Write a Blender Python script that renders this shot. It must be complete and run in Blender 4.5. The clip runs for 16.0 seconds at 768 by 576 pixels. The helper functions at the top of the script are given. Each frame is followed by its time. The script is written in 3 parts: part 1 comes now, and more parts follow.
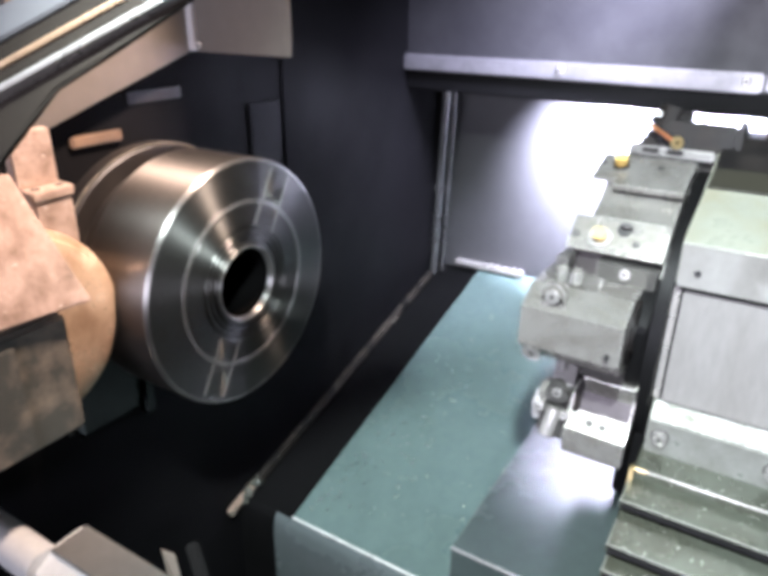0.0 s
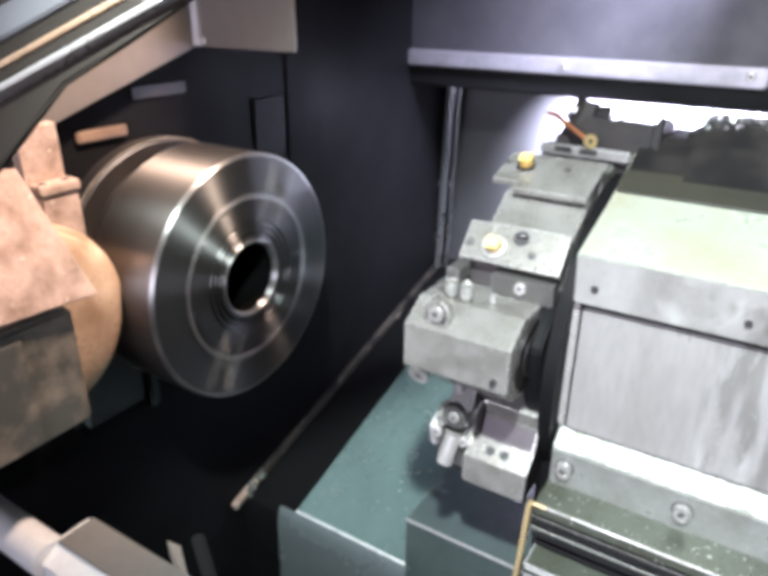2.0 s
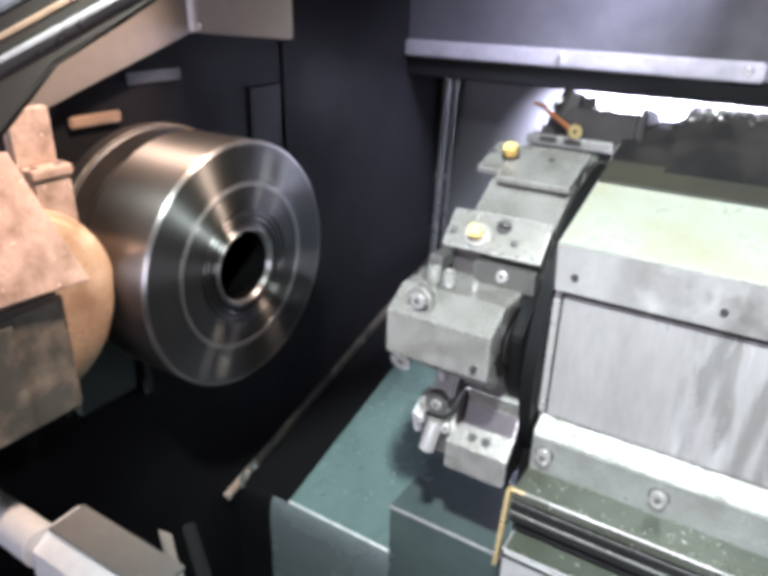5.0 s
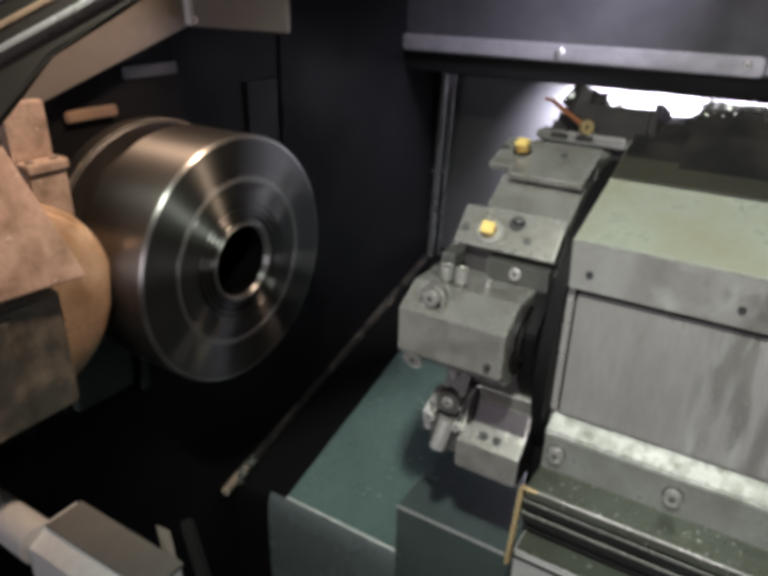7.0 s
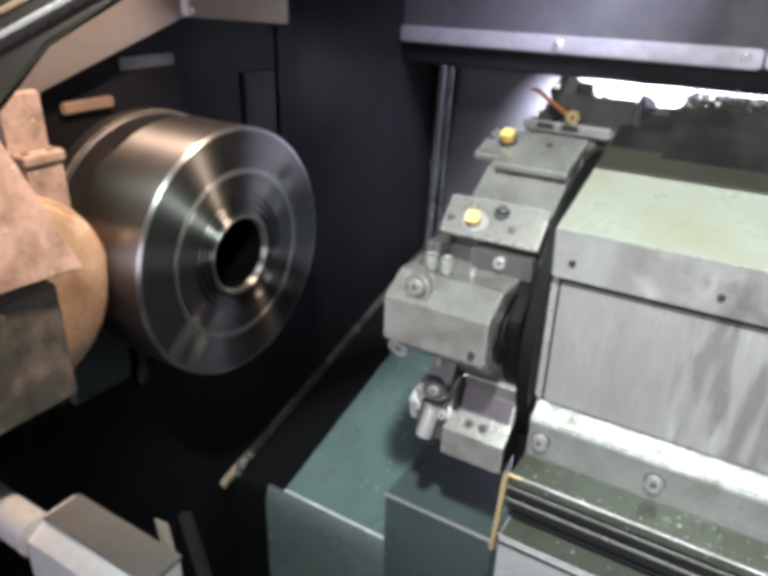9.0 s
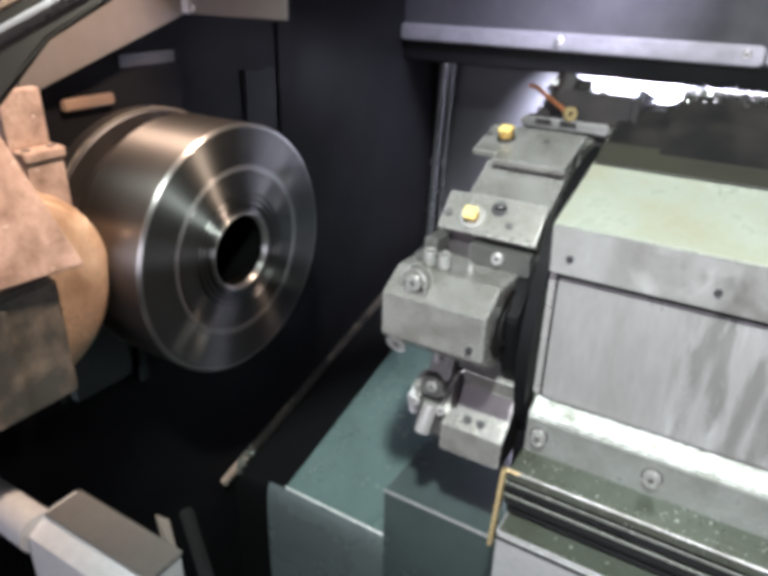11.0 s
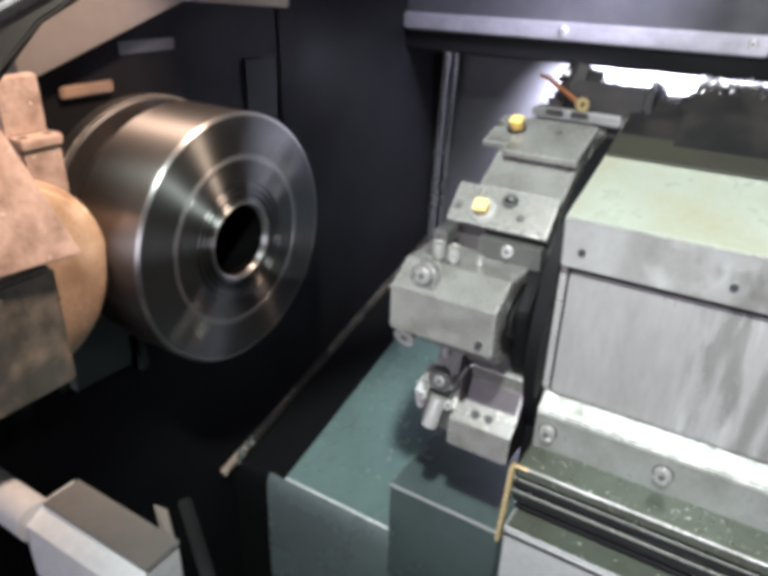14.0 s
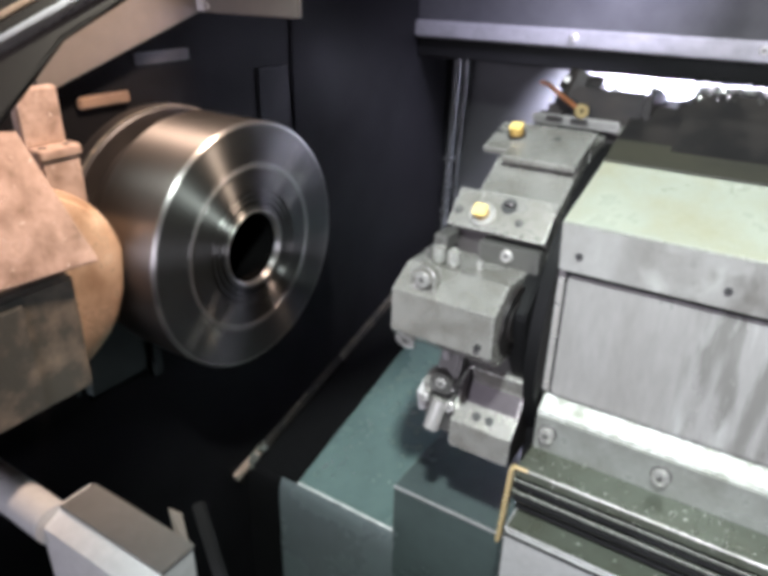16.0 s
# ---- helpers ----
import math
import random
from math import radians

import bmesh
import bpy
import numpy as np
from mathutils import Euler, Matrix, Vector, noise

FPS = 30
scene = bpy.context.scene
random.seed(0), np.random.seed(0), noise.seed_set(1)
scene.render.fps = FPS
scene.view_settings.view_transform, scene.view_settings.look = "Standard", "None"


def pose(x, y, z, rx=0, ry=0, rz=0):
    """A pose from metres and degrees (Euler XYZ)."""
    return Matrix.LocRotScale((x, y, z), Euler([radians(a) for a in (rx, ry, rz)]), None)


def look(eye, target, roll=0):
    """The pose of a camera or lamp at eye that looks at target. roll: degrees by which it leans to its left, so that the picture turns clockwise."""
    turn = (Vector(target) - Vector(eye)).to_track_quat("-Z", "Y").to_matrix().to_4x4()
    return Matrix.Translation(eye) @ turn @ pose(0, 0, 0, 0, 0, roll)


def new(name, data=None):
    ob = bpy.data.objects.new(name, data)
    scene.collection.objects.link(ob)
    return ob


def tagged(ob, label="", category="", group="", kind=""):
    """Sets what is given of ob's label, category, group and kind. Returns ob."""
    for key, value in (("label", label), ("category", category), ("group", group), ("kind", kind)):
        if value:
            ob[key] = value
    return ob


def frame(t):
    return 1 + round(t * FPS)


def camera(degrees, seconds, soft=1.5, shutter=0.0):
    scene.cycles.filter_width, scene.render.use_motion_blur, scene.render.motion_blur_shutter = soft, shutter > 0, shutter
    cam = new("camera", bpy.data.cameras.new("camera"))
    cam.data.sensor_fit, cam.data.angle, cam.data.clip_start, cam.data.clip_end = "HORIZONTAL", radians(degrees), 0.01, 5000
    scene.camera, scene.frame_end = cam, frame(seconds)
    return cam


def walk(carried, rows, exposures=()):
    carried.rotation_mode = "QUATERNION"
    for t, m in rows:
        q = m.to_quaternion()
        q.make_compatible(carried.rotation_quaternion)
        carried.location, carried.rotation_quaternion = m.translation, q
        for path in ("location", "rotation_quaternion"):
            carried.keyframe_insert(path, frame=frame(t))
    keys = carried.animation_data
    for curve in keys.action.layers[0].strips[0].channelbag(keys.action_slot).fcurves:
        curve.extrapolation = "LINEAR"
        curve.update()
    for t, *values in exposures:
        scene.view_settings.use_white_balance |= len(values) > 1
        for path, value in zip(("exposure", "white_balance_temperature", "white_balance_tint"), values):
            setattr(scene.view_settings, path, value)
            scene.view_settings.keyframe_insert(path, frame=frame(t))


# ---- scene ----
cam = camera(60.3, 16.0, soft=5.2, shutter=0.15)
PATH = [
    (0.0, 0.4545, -0.4687, 1.2745, 66.433, -0.623, 31.704),
    (0.5, 0.4546, -0.4682, 1.2748, 66.269, -0.658, 31.694),
    (1.0, 0.4546, -0.4695, 1.2742, 66.203, -0.567, 31.712),
    (1.5, 0.4546, -0.4712, 1.2739, 66.114, -0.537, 31.879),
    (2.0, 0.4555, -0.4717, 1.2744, 66.076, -0.593, 31.994),
    (2.5, 0.4543, -0.4721, 1.274, 65.95, -0.699, 31.968),
    (3.0, 0.4541, -0.4709, 1.2718, 65.938, -0.747, 31.781),
    (3.5, 0.4545, -0.4707, 1.2724, 65.877, -0.86, 31.633),
    (6.0, 0.456, -0.4706, 1.2683, 65.39, -1.457, 31.994),
    (6.5, 0.4549, -0.4689, 1.2707, 65.52, -1.282, 31.545),
    (7.0, 0.4539, -0.4695, 1.2682, 65.195, -1.336, 31.604),
    (7.5, 0.4533, -0.4692, 1.2677, 64.938, -1.485, 31.452),
    (8.0, 0.4516, -0.4697, 1.2653, 64.897, -1.547, 31.224),
    (8.5, 0.4518, -0.4697, 1.266, 64.764, -1.453, 31.362),
    (9.0, 0.4519, -0.4695, 1.2667, 64.636, -1.445, 31.331),
    (11.5, 0.4533, -0.4706, 1.2643, 64.529, -1.302, 31.499),
    (12.0, 0.4523, -0.4716, 1.2668, 64.408, -1.16, 31.983),
    (12.5, 0.4535, -0.4707, 1.2668, 64.277, -1.156, 32.075),
    (13.0, 0.4524, -0.4723, 1.2652, 64.2, -1.166, 32.002),
    (13.5, 0.4565, -0.4678, 1.2626, 63.772, -1.774, 32.132),
    (14.0, 0.4534, -0.4658, 1.2615, 63.861, -1.534, 31.745),
    (14.5, 0.4535, -0.467, 1.2628, 63.85, -1.32, 31.881),
    (15.0, 0.4541, -0.4676, 1.2616, 64.036, -1.4, 32.067),
    (15.5, 0.4547, -0.469, 1.2642, 64.186, -1.265, 32.31),
    (16.0, 0.4558, -0.4701, 1.266, 64.245, -1.105, 32.632),
]
EXPOSURE = [(0.0, 1.2, 5800, 13), (5.7, 1.15, 5800, 13), (6.0, 0.28, 5950, 12), (6.4, -0.3, 6400, 9), (7.05, -0.25, 6400, 10), (7.45, 0.5, 6150, 12), (8.0, 0.68, 6000, 11), (16.0, 0.78, 5950, 12)]
walk(cam, [(row[0], pose(*row[1:])) for row in PATH], EXPOSURE)

# ---- light ----
world = bpy.data.worlds.new("workshop_dusk")
scene.world = world
world.use_nodes = True
world.node_tree.nodes["Background"].inputs[0].default_value = (0.5, 0.55, 0.6, 1)
world.node_tree.nodes["Background"].inputs[1].default_value = 0.02


def lamp(name, place, target, watts, size, colour, spread=180):
    data = bpy.data.lights.new(name, "AREA")
    data.shape, data.size, data.size_y = "RECTANGLE", size[0], size[1]
    data.energy, data.color, data.spread = watts, colour, radians(spread)
    ob = new(name, data)
    ob.matrix_world = look(place, target)
    return ob


# a tube behind the turret, two added fills, the cool spot over the door, and the warm lamp over the chuck
lamp("work_tube", (0.44, 0.625, 1.129), (0.44, 0.745, 1.03), 44.0, (0.66, 0.012), (0.90, 0.86, 1.0), 92)
# unseen fill added to brighten the middle of the rail
lamp("rail_fill", (0.38, 0.40, 1.42), (0.10, 0.56, 1.18), 1.3, (0.16, 0.04), (0.88, 0.83, 1.0), 60)
# large unseen panel light added in front of the machine; no window there
lamp("front_fill", (0.45, -2.9, 1.30), (0.05, -0.2, 0.92), 46.0, (1.4, 1.0), (1.0, 0.92, 0.99))


def spot_lamp(name, place, target, watts, degrees, blend, size, colour):
    data = bpy.data.lights.new(name, "SPOT")
    data.energy, data.spot_size, data.spot_blend, data.shadow_soft_size, data.color = watts, radians(degrees), blend, size, colour
    new(name, data).matrix_world = look(place, target)


spot_lamp("door_spot", (0.45, -0.50, 1.74), (0.36, 0.13, 0.87), 72.0, 62, 0.5, 0.03, (0.96, 1.0, 0.90))
spot_lamp("chuck_lamp", (0.14, 0.04, 1.61), (-0.10, -0.13, 1.05), 46.0, 42, 0.6, 0.03, (1.0, 0.72, 0.53))


# ---- materials ----
def material(name, base, second=None, rough=0.5, metal=0.0, grain=60.0, stain=6.0, amount=0.5, bump=0.15, spread=0.12, radial=0.0, coat=0.0, speck=None, stretch=1.0, spec=0.5, smear=None, worn=None):
    """A surface that varies at two scales: fine grain, and stains of a second colour."""
    m = bpy.data.materials.new(name)
    m.use_nodes = True
    nodes, links = m.node_tree.nodes, m.node_tree.links
    b = nodes["Principled BSDF"]
    second = second or tuple(c * 0.6 for c in base)
    co = nodes.new("ShaderNodeTexCoord")
    place = nodes.new("ShaderNodeMapping")
    place.inputs["Scale"].default_value = (1, 1, stretch)
    links.new(co.outputs["Object"], place.inputs["Vector"])

    def noise_node(scale, detail, rough_):
        n = nodes.new("ShaderNodeTexNoise")
        n.inputs["Scale"].default_value, n.inputs["Detail"].default_value, n.inputs["Roughness"].default_value = scale, detail, rough_
        links.new(place.outputs["Vector"], n.inputs["Vector"])
        return n

    fine, large = noise_node(grain, 6, 0.6), noise_node(stain, 5, 0.65)
    ramp = nodes.new("ShaderNodeValToRGB")
    ramp.color_ramp.elements[0].position, ramp.color_ramp.elements[1].position = 0.42, 0.66
    links.new(large.outputs["Fac"], ramp.inputs["Fac"])
    scaled = nodes.new("ShaderNodeMath")
    scaled.operation = "MULTIPLY"
    scaled.inputs[1].default_value = amount
    links.new(ramp.outputs["Color"], scaled.inputs[0])
    mix = nodes.new("ShaderNodeMix")
    mix.data_type = "RGBA"
    mix.inputs[6].default_value, mix.inputs[7].default_value = (*base, 1), (*second, 1)
    links.new(scaled.outputs[0], mix.inputs[0])
    tone = nodes.new("ShaderNodeMapRange")
    tone.inputs["From Min"].default_value, tone.inputs["From Max"].default_value = 0.3, 0.7
    tone.inputs["To Min"].default_value, tone.inputs["To Max"].default_value = 0.92, 1.06
    links.new(fine.outputs["Fac"], tone.inputs["Value"])
    shade = nodes.new("ShaderNodeMix")
    shade.data_type, shade.blend_type = "RGBA", "MULTIPLY"
    shade.inputs[0].default_value = 1.0
    links.new(mix.outputs[2], shade.inputs[6])
    links.new(tone.outputs["Result"], shade.inputs[7])
    colour = shade.outputs[2]
    if speck:
        sp = noise_node(speck[0], 2, 0.5)
        cut = nodes.new("ShaderNodeMath")
        cut.operation = "GREATER_THAN"
        cut.inputs[1].default_value = speck[1]
        links.new(sp.outputs["Fac"], cut.inputs[0])
        dots = nodes.new("ShaderNodeMix")
        dots.data_type = "RGBA"
        dots.inputs[7].default_value = (*speck[2], 1)
        links.new(cut.outputs[0], dots.inputs[0])
        links.new(colour, dots.inputs[6])
        colour = dots.outputs[2]
    if smear:
        # runs of oil and coolant that begin past a given place along the part
        at, scale, squash, dark, light = smear
        axis = nodes.new("ShaderNodeSeparateXYZ")
        links.new(co.outputs["Object"], axis.inputs[0])
        begin = nodes.new("ShaderNodeMapRange")
        begin.interpolation_type = "SMOOTHSTEP"
        begin.inputs["From Min"].default_value, begin.inputs["From Max"].default_value = at, at + 0.045
        links.new(axis.outputs["X"], begin.inputs["Value"])
        runs = nodes.new("ShaderNodeMapping")
        runs.inputs["Scale"].default_value = (1, 1, squash)
        links.new(co.outputs["Object"], runs.inputs["Vector"])
        for tint, low, seed in ((dark, 0.46, 3.0), (light, 0.56, 8.0)):
            n = nodes.new("ShaderNodeTexNoise")
            n.noise_dimensions = "4D"
            n.inputs["W"].default_value, n.inputs["Scale"].default_value, n.inputs["Detail"].default_value, n.inputs["Distortion"].default_value = seed, scale, 6, 0.25
            links.new(runs.outputs["Vector"], n.inputs["Vector"])
            cut = nodes.new("ShaderNodeMapRange")
            cut.inputs["From Min"].default_value, cut.inputs["From Max"].default_value = low, low + 0.12
            cut.inputs["To Max"].default_value = 0.8
            links.new(n.outputs["Fac"], cut.inputs["Value"])
            both = nodes.new("ShaderNodeMath")
            both.operation = "MULTIPLY"
            links.new(cut.outputs["Result"], both.inputs[0])
            links.new(begin.outputs["Result"], both.inputs[1])
            over = nodes.new("ShaderNodeMix")
            over.data_type = "RGBA"
            over.inputs[7].default_value = (*tint, 1)
            links.new(both.outputs[0], over.inputs[0])
            links.new(colour, over.inputs[6])
            colour = over.outputs[2]
    if worn:
        # edges painted paler, for the glints along them and for wear
        bevel, here, dot = nodes.new("ShaderNodeBevel"), nodes.new("ShaderNodeNewGeometry"), nodes.new("ShaderNodeVectorMath")
        bevel.samples, bevel.inputs["Radius"].default_value, dot.operation = 4, 0.0011, "DOT_PRODUCT"
        links.new(bevel.outputs["Normal"], dot.inputs[0])
        links.new(here.outputs["Normal"], dot.inputs[1])
        pale_edge = nodes.new("ShaderNodeMapRange")
        pale_edge.inputs["From Min"].default_value, pale_edge.inputs["From Max"].default_value = 0.995, 0.86
        pale_edge.inputs["To Max"].default_value = 0.8
        links.new(dot.outputs["Value"], pale_edge.inputs["Value"])
        patchy = nodes.new("ShaderNodeMath")
        patchy.operation, patchy.use_clamp = "MULTIPLY", True
        links.new(pale_edge.outputs["Result"], patchy.inputs[0])
        links.new(large.outputs["Fac"], patchy.inputs[1])
        bare = nodes.new("ShaderNodeMix")
        bare.data_type = "RGBA"
        bare.inputs[7].default_value = (*worn, 1)
        links.new(patchy.outputs[0], bare.inputs[0])
        links.new(colour, bare.inputs[6])
        colour = bare.outputs[2]
    links.new(colour, b.inputs["Base Color"])
    rr = nodes.new("ShaderNodeMapRange")
    rr.inputs["From Min"].default_value, rr.inputs["From Max"].default_value = 0.3, 0.7
    rr.inputs["To Min"].default_value, rr.inputs["To Max"].default_value = max(0.03, rough - spread), min(1, rough + spread)
    links.new(large.outputs["Fac"], rr.inputs["Value"])
    links.new(rr.outputs["Result"], b.inputs["Roughness"])
    b.inputs["Metallic"].default_value = metal
    b.inputs["Specular IOR Level"].default_value = spec
    b.inputs["Coat Weight"].default_value = coat
    b.inputs["Coat Roughness"].default_value = 0.15
    if bump:
        bp = nodes.new("ShaderNodeBump")
        bp.inputs["Strength"].default_value, bp.inputs["Distance"].default_value = bump, 0.001
        links.new(fine.outputs["Fac"], bp.inputs["Height"])
        links.new(bp.outputs["Normal"], b.inputs["Normal"])
    if radial:
        wave = nodes.new("ShaderNodeTexWave")
        wave.wave_type, wave.rings_direction = "RINGS", "X"
        wave.inputs["Scale"].default_value, wave.inputs["Distortion"].default_value = 160.0, 0.4
        links.new(co.outputs["Object"], wave.inputs["Vector"])
        rb = nodes.new("ShaderNodeBump")
        rb.inputs["Strength"].default_value, rb.inputs["Distance"].default_value = 0.05, 0.0005
        links.new(wave.outputs["Fac"], rb.inputs["Height"])
        links.new(rb.outputs["Normal"], b.inputs["Normal"])
        tan = nodes.new("ShaderNodeTangent")
        tan.direction_type, tan.axis = "RADIAL", "X"
        links.new(tan.outputs["Tangent"], b.inputs["Tangent"])
        b.inputs["Anisotropic"].default_value = radial
        b.inputs["Anisotropic Rotation"].default_value = 0.25
    return m


M = {
    "chuck": material("turned_steel", (0.094, 0.095, 0.089), (0.070, 0.071, 0.066), 0.39, 0.95, 220, 9, 0.5, 0.03, 0.03, radial=0.98),
    "drum": material("turned_steel_drum", (0.135, 0.124, 0.113), (0.09, 0.08, 0.07), 0.38, 0.93, 220, 9, 0.6, 0.015, 0.04, radial=0.90),
    # almost no colour or gloss, for the darkness of a deep bore
    "bore": material("bore_shade", (0.0012, 0.0012, 0.0012), None, 0.8, 0.0, spec=0.02),
    # flange colour taken near black for the shadow it lies in
    "adapter": material("shaded_spindle_steel", (0.006, 0.005, 0.0045), (0.014, 0.010, 0.007), 0.5, 0.1, 120, 8, 0.7),
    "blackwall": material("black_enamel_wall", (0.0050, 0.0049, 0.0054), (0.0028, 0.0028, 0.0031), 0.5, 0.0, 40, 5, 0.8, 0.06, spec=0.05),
    "greywall": material("grey_painted_sheet", (0.040, 0.040, 0.042), (0.026, 0.026, 0.028), 0.5, 0.0, 50, 5, 0.6, 0.05),
    "uppergrey": material("upper_grey_sheet", (0.031, 0.031, 0.034), (0.013, 0.013, 0.016), 0.5, 0.0, 40, 7, 0.8, 0.06),
    "bed": material("oily_green_sheet", (0.096, 0.138, 0.130), (0.052, 0.078, 0.074), 0.26, 0.0, 70, 4, 0.7, 0.08, 0.10, speck=(150, 0.765, (0.45, 0.48, 0.45))),
    "saddle": material("dark_green_paint", (0.052, 0.068, 0.066), (0.034, 0.045, 0.043), 0.24, 0.0, 60, 6, 0.7, 0.06, coat=0.2, worn=(0.42, 0.44, 0.42)),
    "pan": material("black_pan", (0.020, 0.026, 0.024), (0.034, 0.042, 0.038), 0.45, 0.0, 40, 5, 0.8, 0.1, spec=0.2),
    "bright": material("bare_steel", (0.55, 0.54, 0.54), (0.40, 0.38, 0.37), 0.34, 0.55, 180, 12, 0.5, 0.05),
    "chrome": material("polished_rail", (0.62, 0.60, 0.58), (0.45, 0.42, 0.38), 0.22, 0.7, 90, 9, 0.4, 0.03),
    "holder": material("ground_holder_steel", (0.315, 0.308, 0.285), (0.15, 0.142, 0.122), 0.26, 0.6, 420, 34, 0.8, 0.32, worn=(0.85, 0.85, 0.82)),
    "disc": material("turret_disc_steel", (0.10, 0.098, 0.092), (0.07, 0.068, 0.062), 0.38, 0.5, 240, 12, 0.6, 0.1, worn=(0.45, 0.44, 0.42)),
    "housing": material("olive_grey_enamel", (0.225, 0.236, 0.196), (0.20, 0.192, 0.132), 0.34, 0.0, 300, 13, 0.9, 0.08, coat=0.15, worn=(0.55, 0.56, 0.52)),
    "wetsteel": material("wet_bright_steel", (0.80, 0.81, 0.77), (0.20, 0.21, 0.16), 0.22, 0.5, 150, 70, 0.85, 0.9),
    "stained": material("oil_stained_strip", (0.30, 0.295, 0.285), (0.085, 0.076, 0.064), 0.36, 0.15, 120, 8, 0.5, 0.12, stretch=0.6, smear=(0.365, 24, 0.8, (0.075, 0.068, 0.060), (0.38, 0.38, 0.36))),
    "strip": material("dull_steel_strip", (0.25, 0.255, 0.24), (0.15, 0.15, 0.13), 0.34, 0.5, 200, 16, 0.7, 0.12),
    "panel": material("smeared_grey_panel", (0.235, 0.228, 0.222), (0.145, 0.137, 0.127), 0.30, 0.15, 200, 11, 0.6, 0.10, stretch=0.25, smear=(0.41, 48, 0.20, (0.125, 0.120, 0.112), (0.34, 0.34, 0.33))),
    "darktop": material("dark_oiled_cover", (0.009, 0.0085, 0.0085), (0.024, 0.021, 0.019), 0.42, 0.0, 90, 14, 0.8, 0.2, spec=0.22),
    "cover": material("oily_way_cover", (0.092, 0.102, 0.082), (0.055, 0.053, 0.036), 0.24, 0.4, 110, 12, 0.7, 0.14, speck=(230, 0.71, (0.6, 0.6, 0.57))),
    # near black, made for the backlit look of the coolant holder
    "nearblack": material("near_black_steel", (0.009, 0.008, 0.008), (0.020, 0.016, 0.014), 0.5, 0.0, 90, 20, 0.6, 0.2, spec=0.12),
    # dark steel: shade on the recess and web, oil round the screw seats
    "recess": material("shaded_oily_steel", (0.070, 0.062, 0.064), (0.045, 0.040, 0.040), 0.40, 0.4, 220, 20, 0.6, 0.1),
    "olive": material("oiled_olive_enamel", (0.027, 0.026, 0.019), (0.013, 0.0125, 0.010), 0.42, 0.0, 160, 10, 0.7, 0.15),
    # near black: mostly stands in for shade in gaps, also strap and shield
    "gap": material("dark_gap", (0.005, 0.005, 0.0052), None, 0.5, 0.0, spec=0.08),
    "brass": material("brass_strip", (0.66, 0.52, 0.27), (0.42, 0.31, 0.14), 0.30, 0.75),
    "cap": material("yellow_plastic_cap", (0.66, 0.50, 0.16), (0.42, 0.29, 0.09), 0.35, 0.0, 80, 20, 0.4, 0.05),
    "copper": material("copper_pipe", (0.75, 0.30, 0.14), (0.5, 0.2, 0.1), 0.3, 1.0),
    "screw": material("screw_steel", (0.40, 0.392, 0.375), (0.22, 0.212, 0.20), 0.30, 0.6, 200, 40),
    "socket": material("screw_socket", (0.075, 0.072, 0.068), None, 0.5, 0.3),
    "hole": material("screw_hole", (0.012, 0.012, 0.012), None, 0.6),
    "brown": material("oil_stained_casting", (0.40, 0.30, 0.245), (0.15, 0.10, 0.070), 0.34, 0.2, 160, 34, 0.85, 0.2, worn=(0.52, 0.42, 0.34), speck=(140, 0.70, (0.5, 0.42, 0.36))),
    "hub": material("tarnished_bronze_hub", (0.52, 0.37, 0.25), (0.27, 0.17, 0.10), 0.30, 0.45, 120, 22, 0.8, 0.06),
    "worn": material("worn_paint_box", (0.050, 0.052, 0.045), (0.20, 0.165, 0.125), 0.5, 0.1, 70, 22, 0.8, 0.15),
    "guard": material("tan_grey_sheet", (0.085, 0.075, 0.065), (0.062, 0.053, 0.044), 0.42, 0.1, 60, 5, 0.5, 0.05),
    "frame": material("door_frame_paint", (0.019, 0.015, 0.011), (0.011, 0.009, 0.007), 0.5, 0.0, 60, 6, 0.6, 0.05, spec=0.12),
    "sill": material("brushed_sill", (0.50, 0.50, 0.49), (0.34, 0.33, 0.31), 0.36, 0.5, 120, 8, 0.5, 0.06),
    "ledge": material("dirty_ledge", (0.010, 0.0095, 0.009), (0.075, 0.062, 0.048), 0.45, 0.1, 90, 22, 0.9, 0.2),
    "apron": material("dark_apron", (0.080, 0.093, 0.096), (0.088, 0.112, 0.112), 0.28, 0.0, 60, 5, 0.8, 0.06, coat=0.6),
    # darker copy of the sill metal for its less lit top
    "silltop": material("shaded_sill_top", (0.062, 0.060, 0.056), (0.040, 0.036, 0.031), 0.42, 0.2, 120, 8, 0.5, 0.06),
    "shop": material("workshop_wall", (0.26, 0.25, 0.24), (0.20, 0.19, 0.18), 0.8, 0.0, 12, 2, 0.5, 0.1),
    "dimsteel": material("dim_steel_post", (0.20, 0.20, 0.20), (0.06, 0.06, 0.06), 0.22, 0.8, 90, 12, 0.6, 0.05),
    "wiper": material("worn_wiper_edge", (0.42, 0.43, 0.39), (0.16, 0.16, 0.13), 0.26, 0.5, 160, 30, 0.8, 0.1),
    "stem": material("brown_cap_stem", (0.30, 0.19, 0.05), (0.18, 0.11, 0.03), 0.4, 0.0, 80, 20, 0.5, 0.05),
    "edge": material("pale_frame_edge", (0.10, 0.10, 0.105), (0.05, 0.05, 0.052), 0.45, 0.1, 60, 8, 0.6, 0.05),
    "rim": material("chamfer_steel", (0.30, 0.295, 0.28), (0.23, 0.225, 0.212), 0.42, 0.95, 220, 9, 0.5, 0.015, 0.03, radial=0.93),
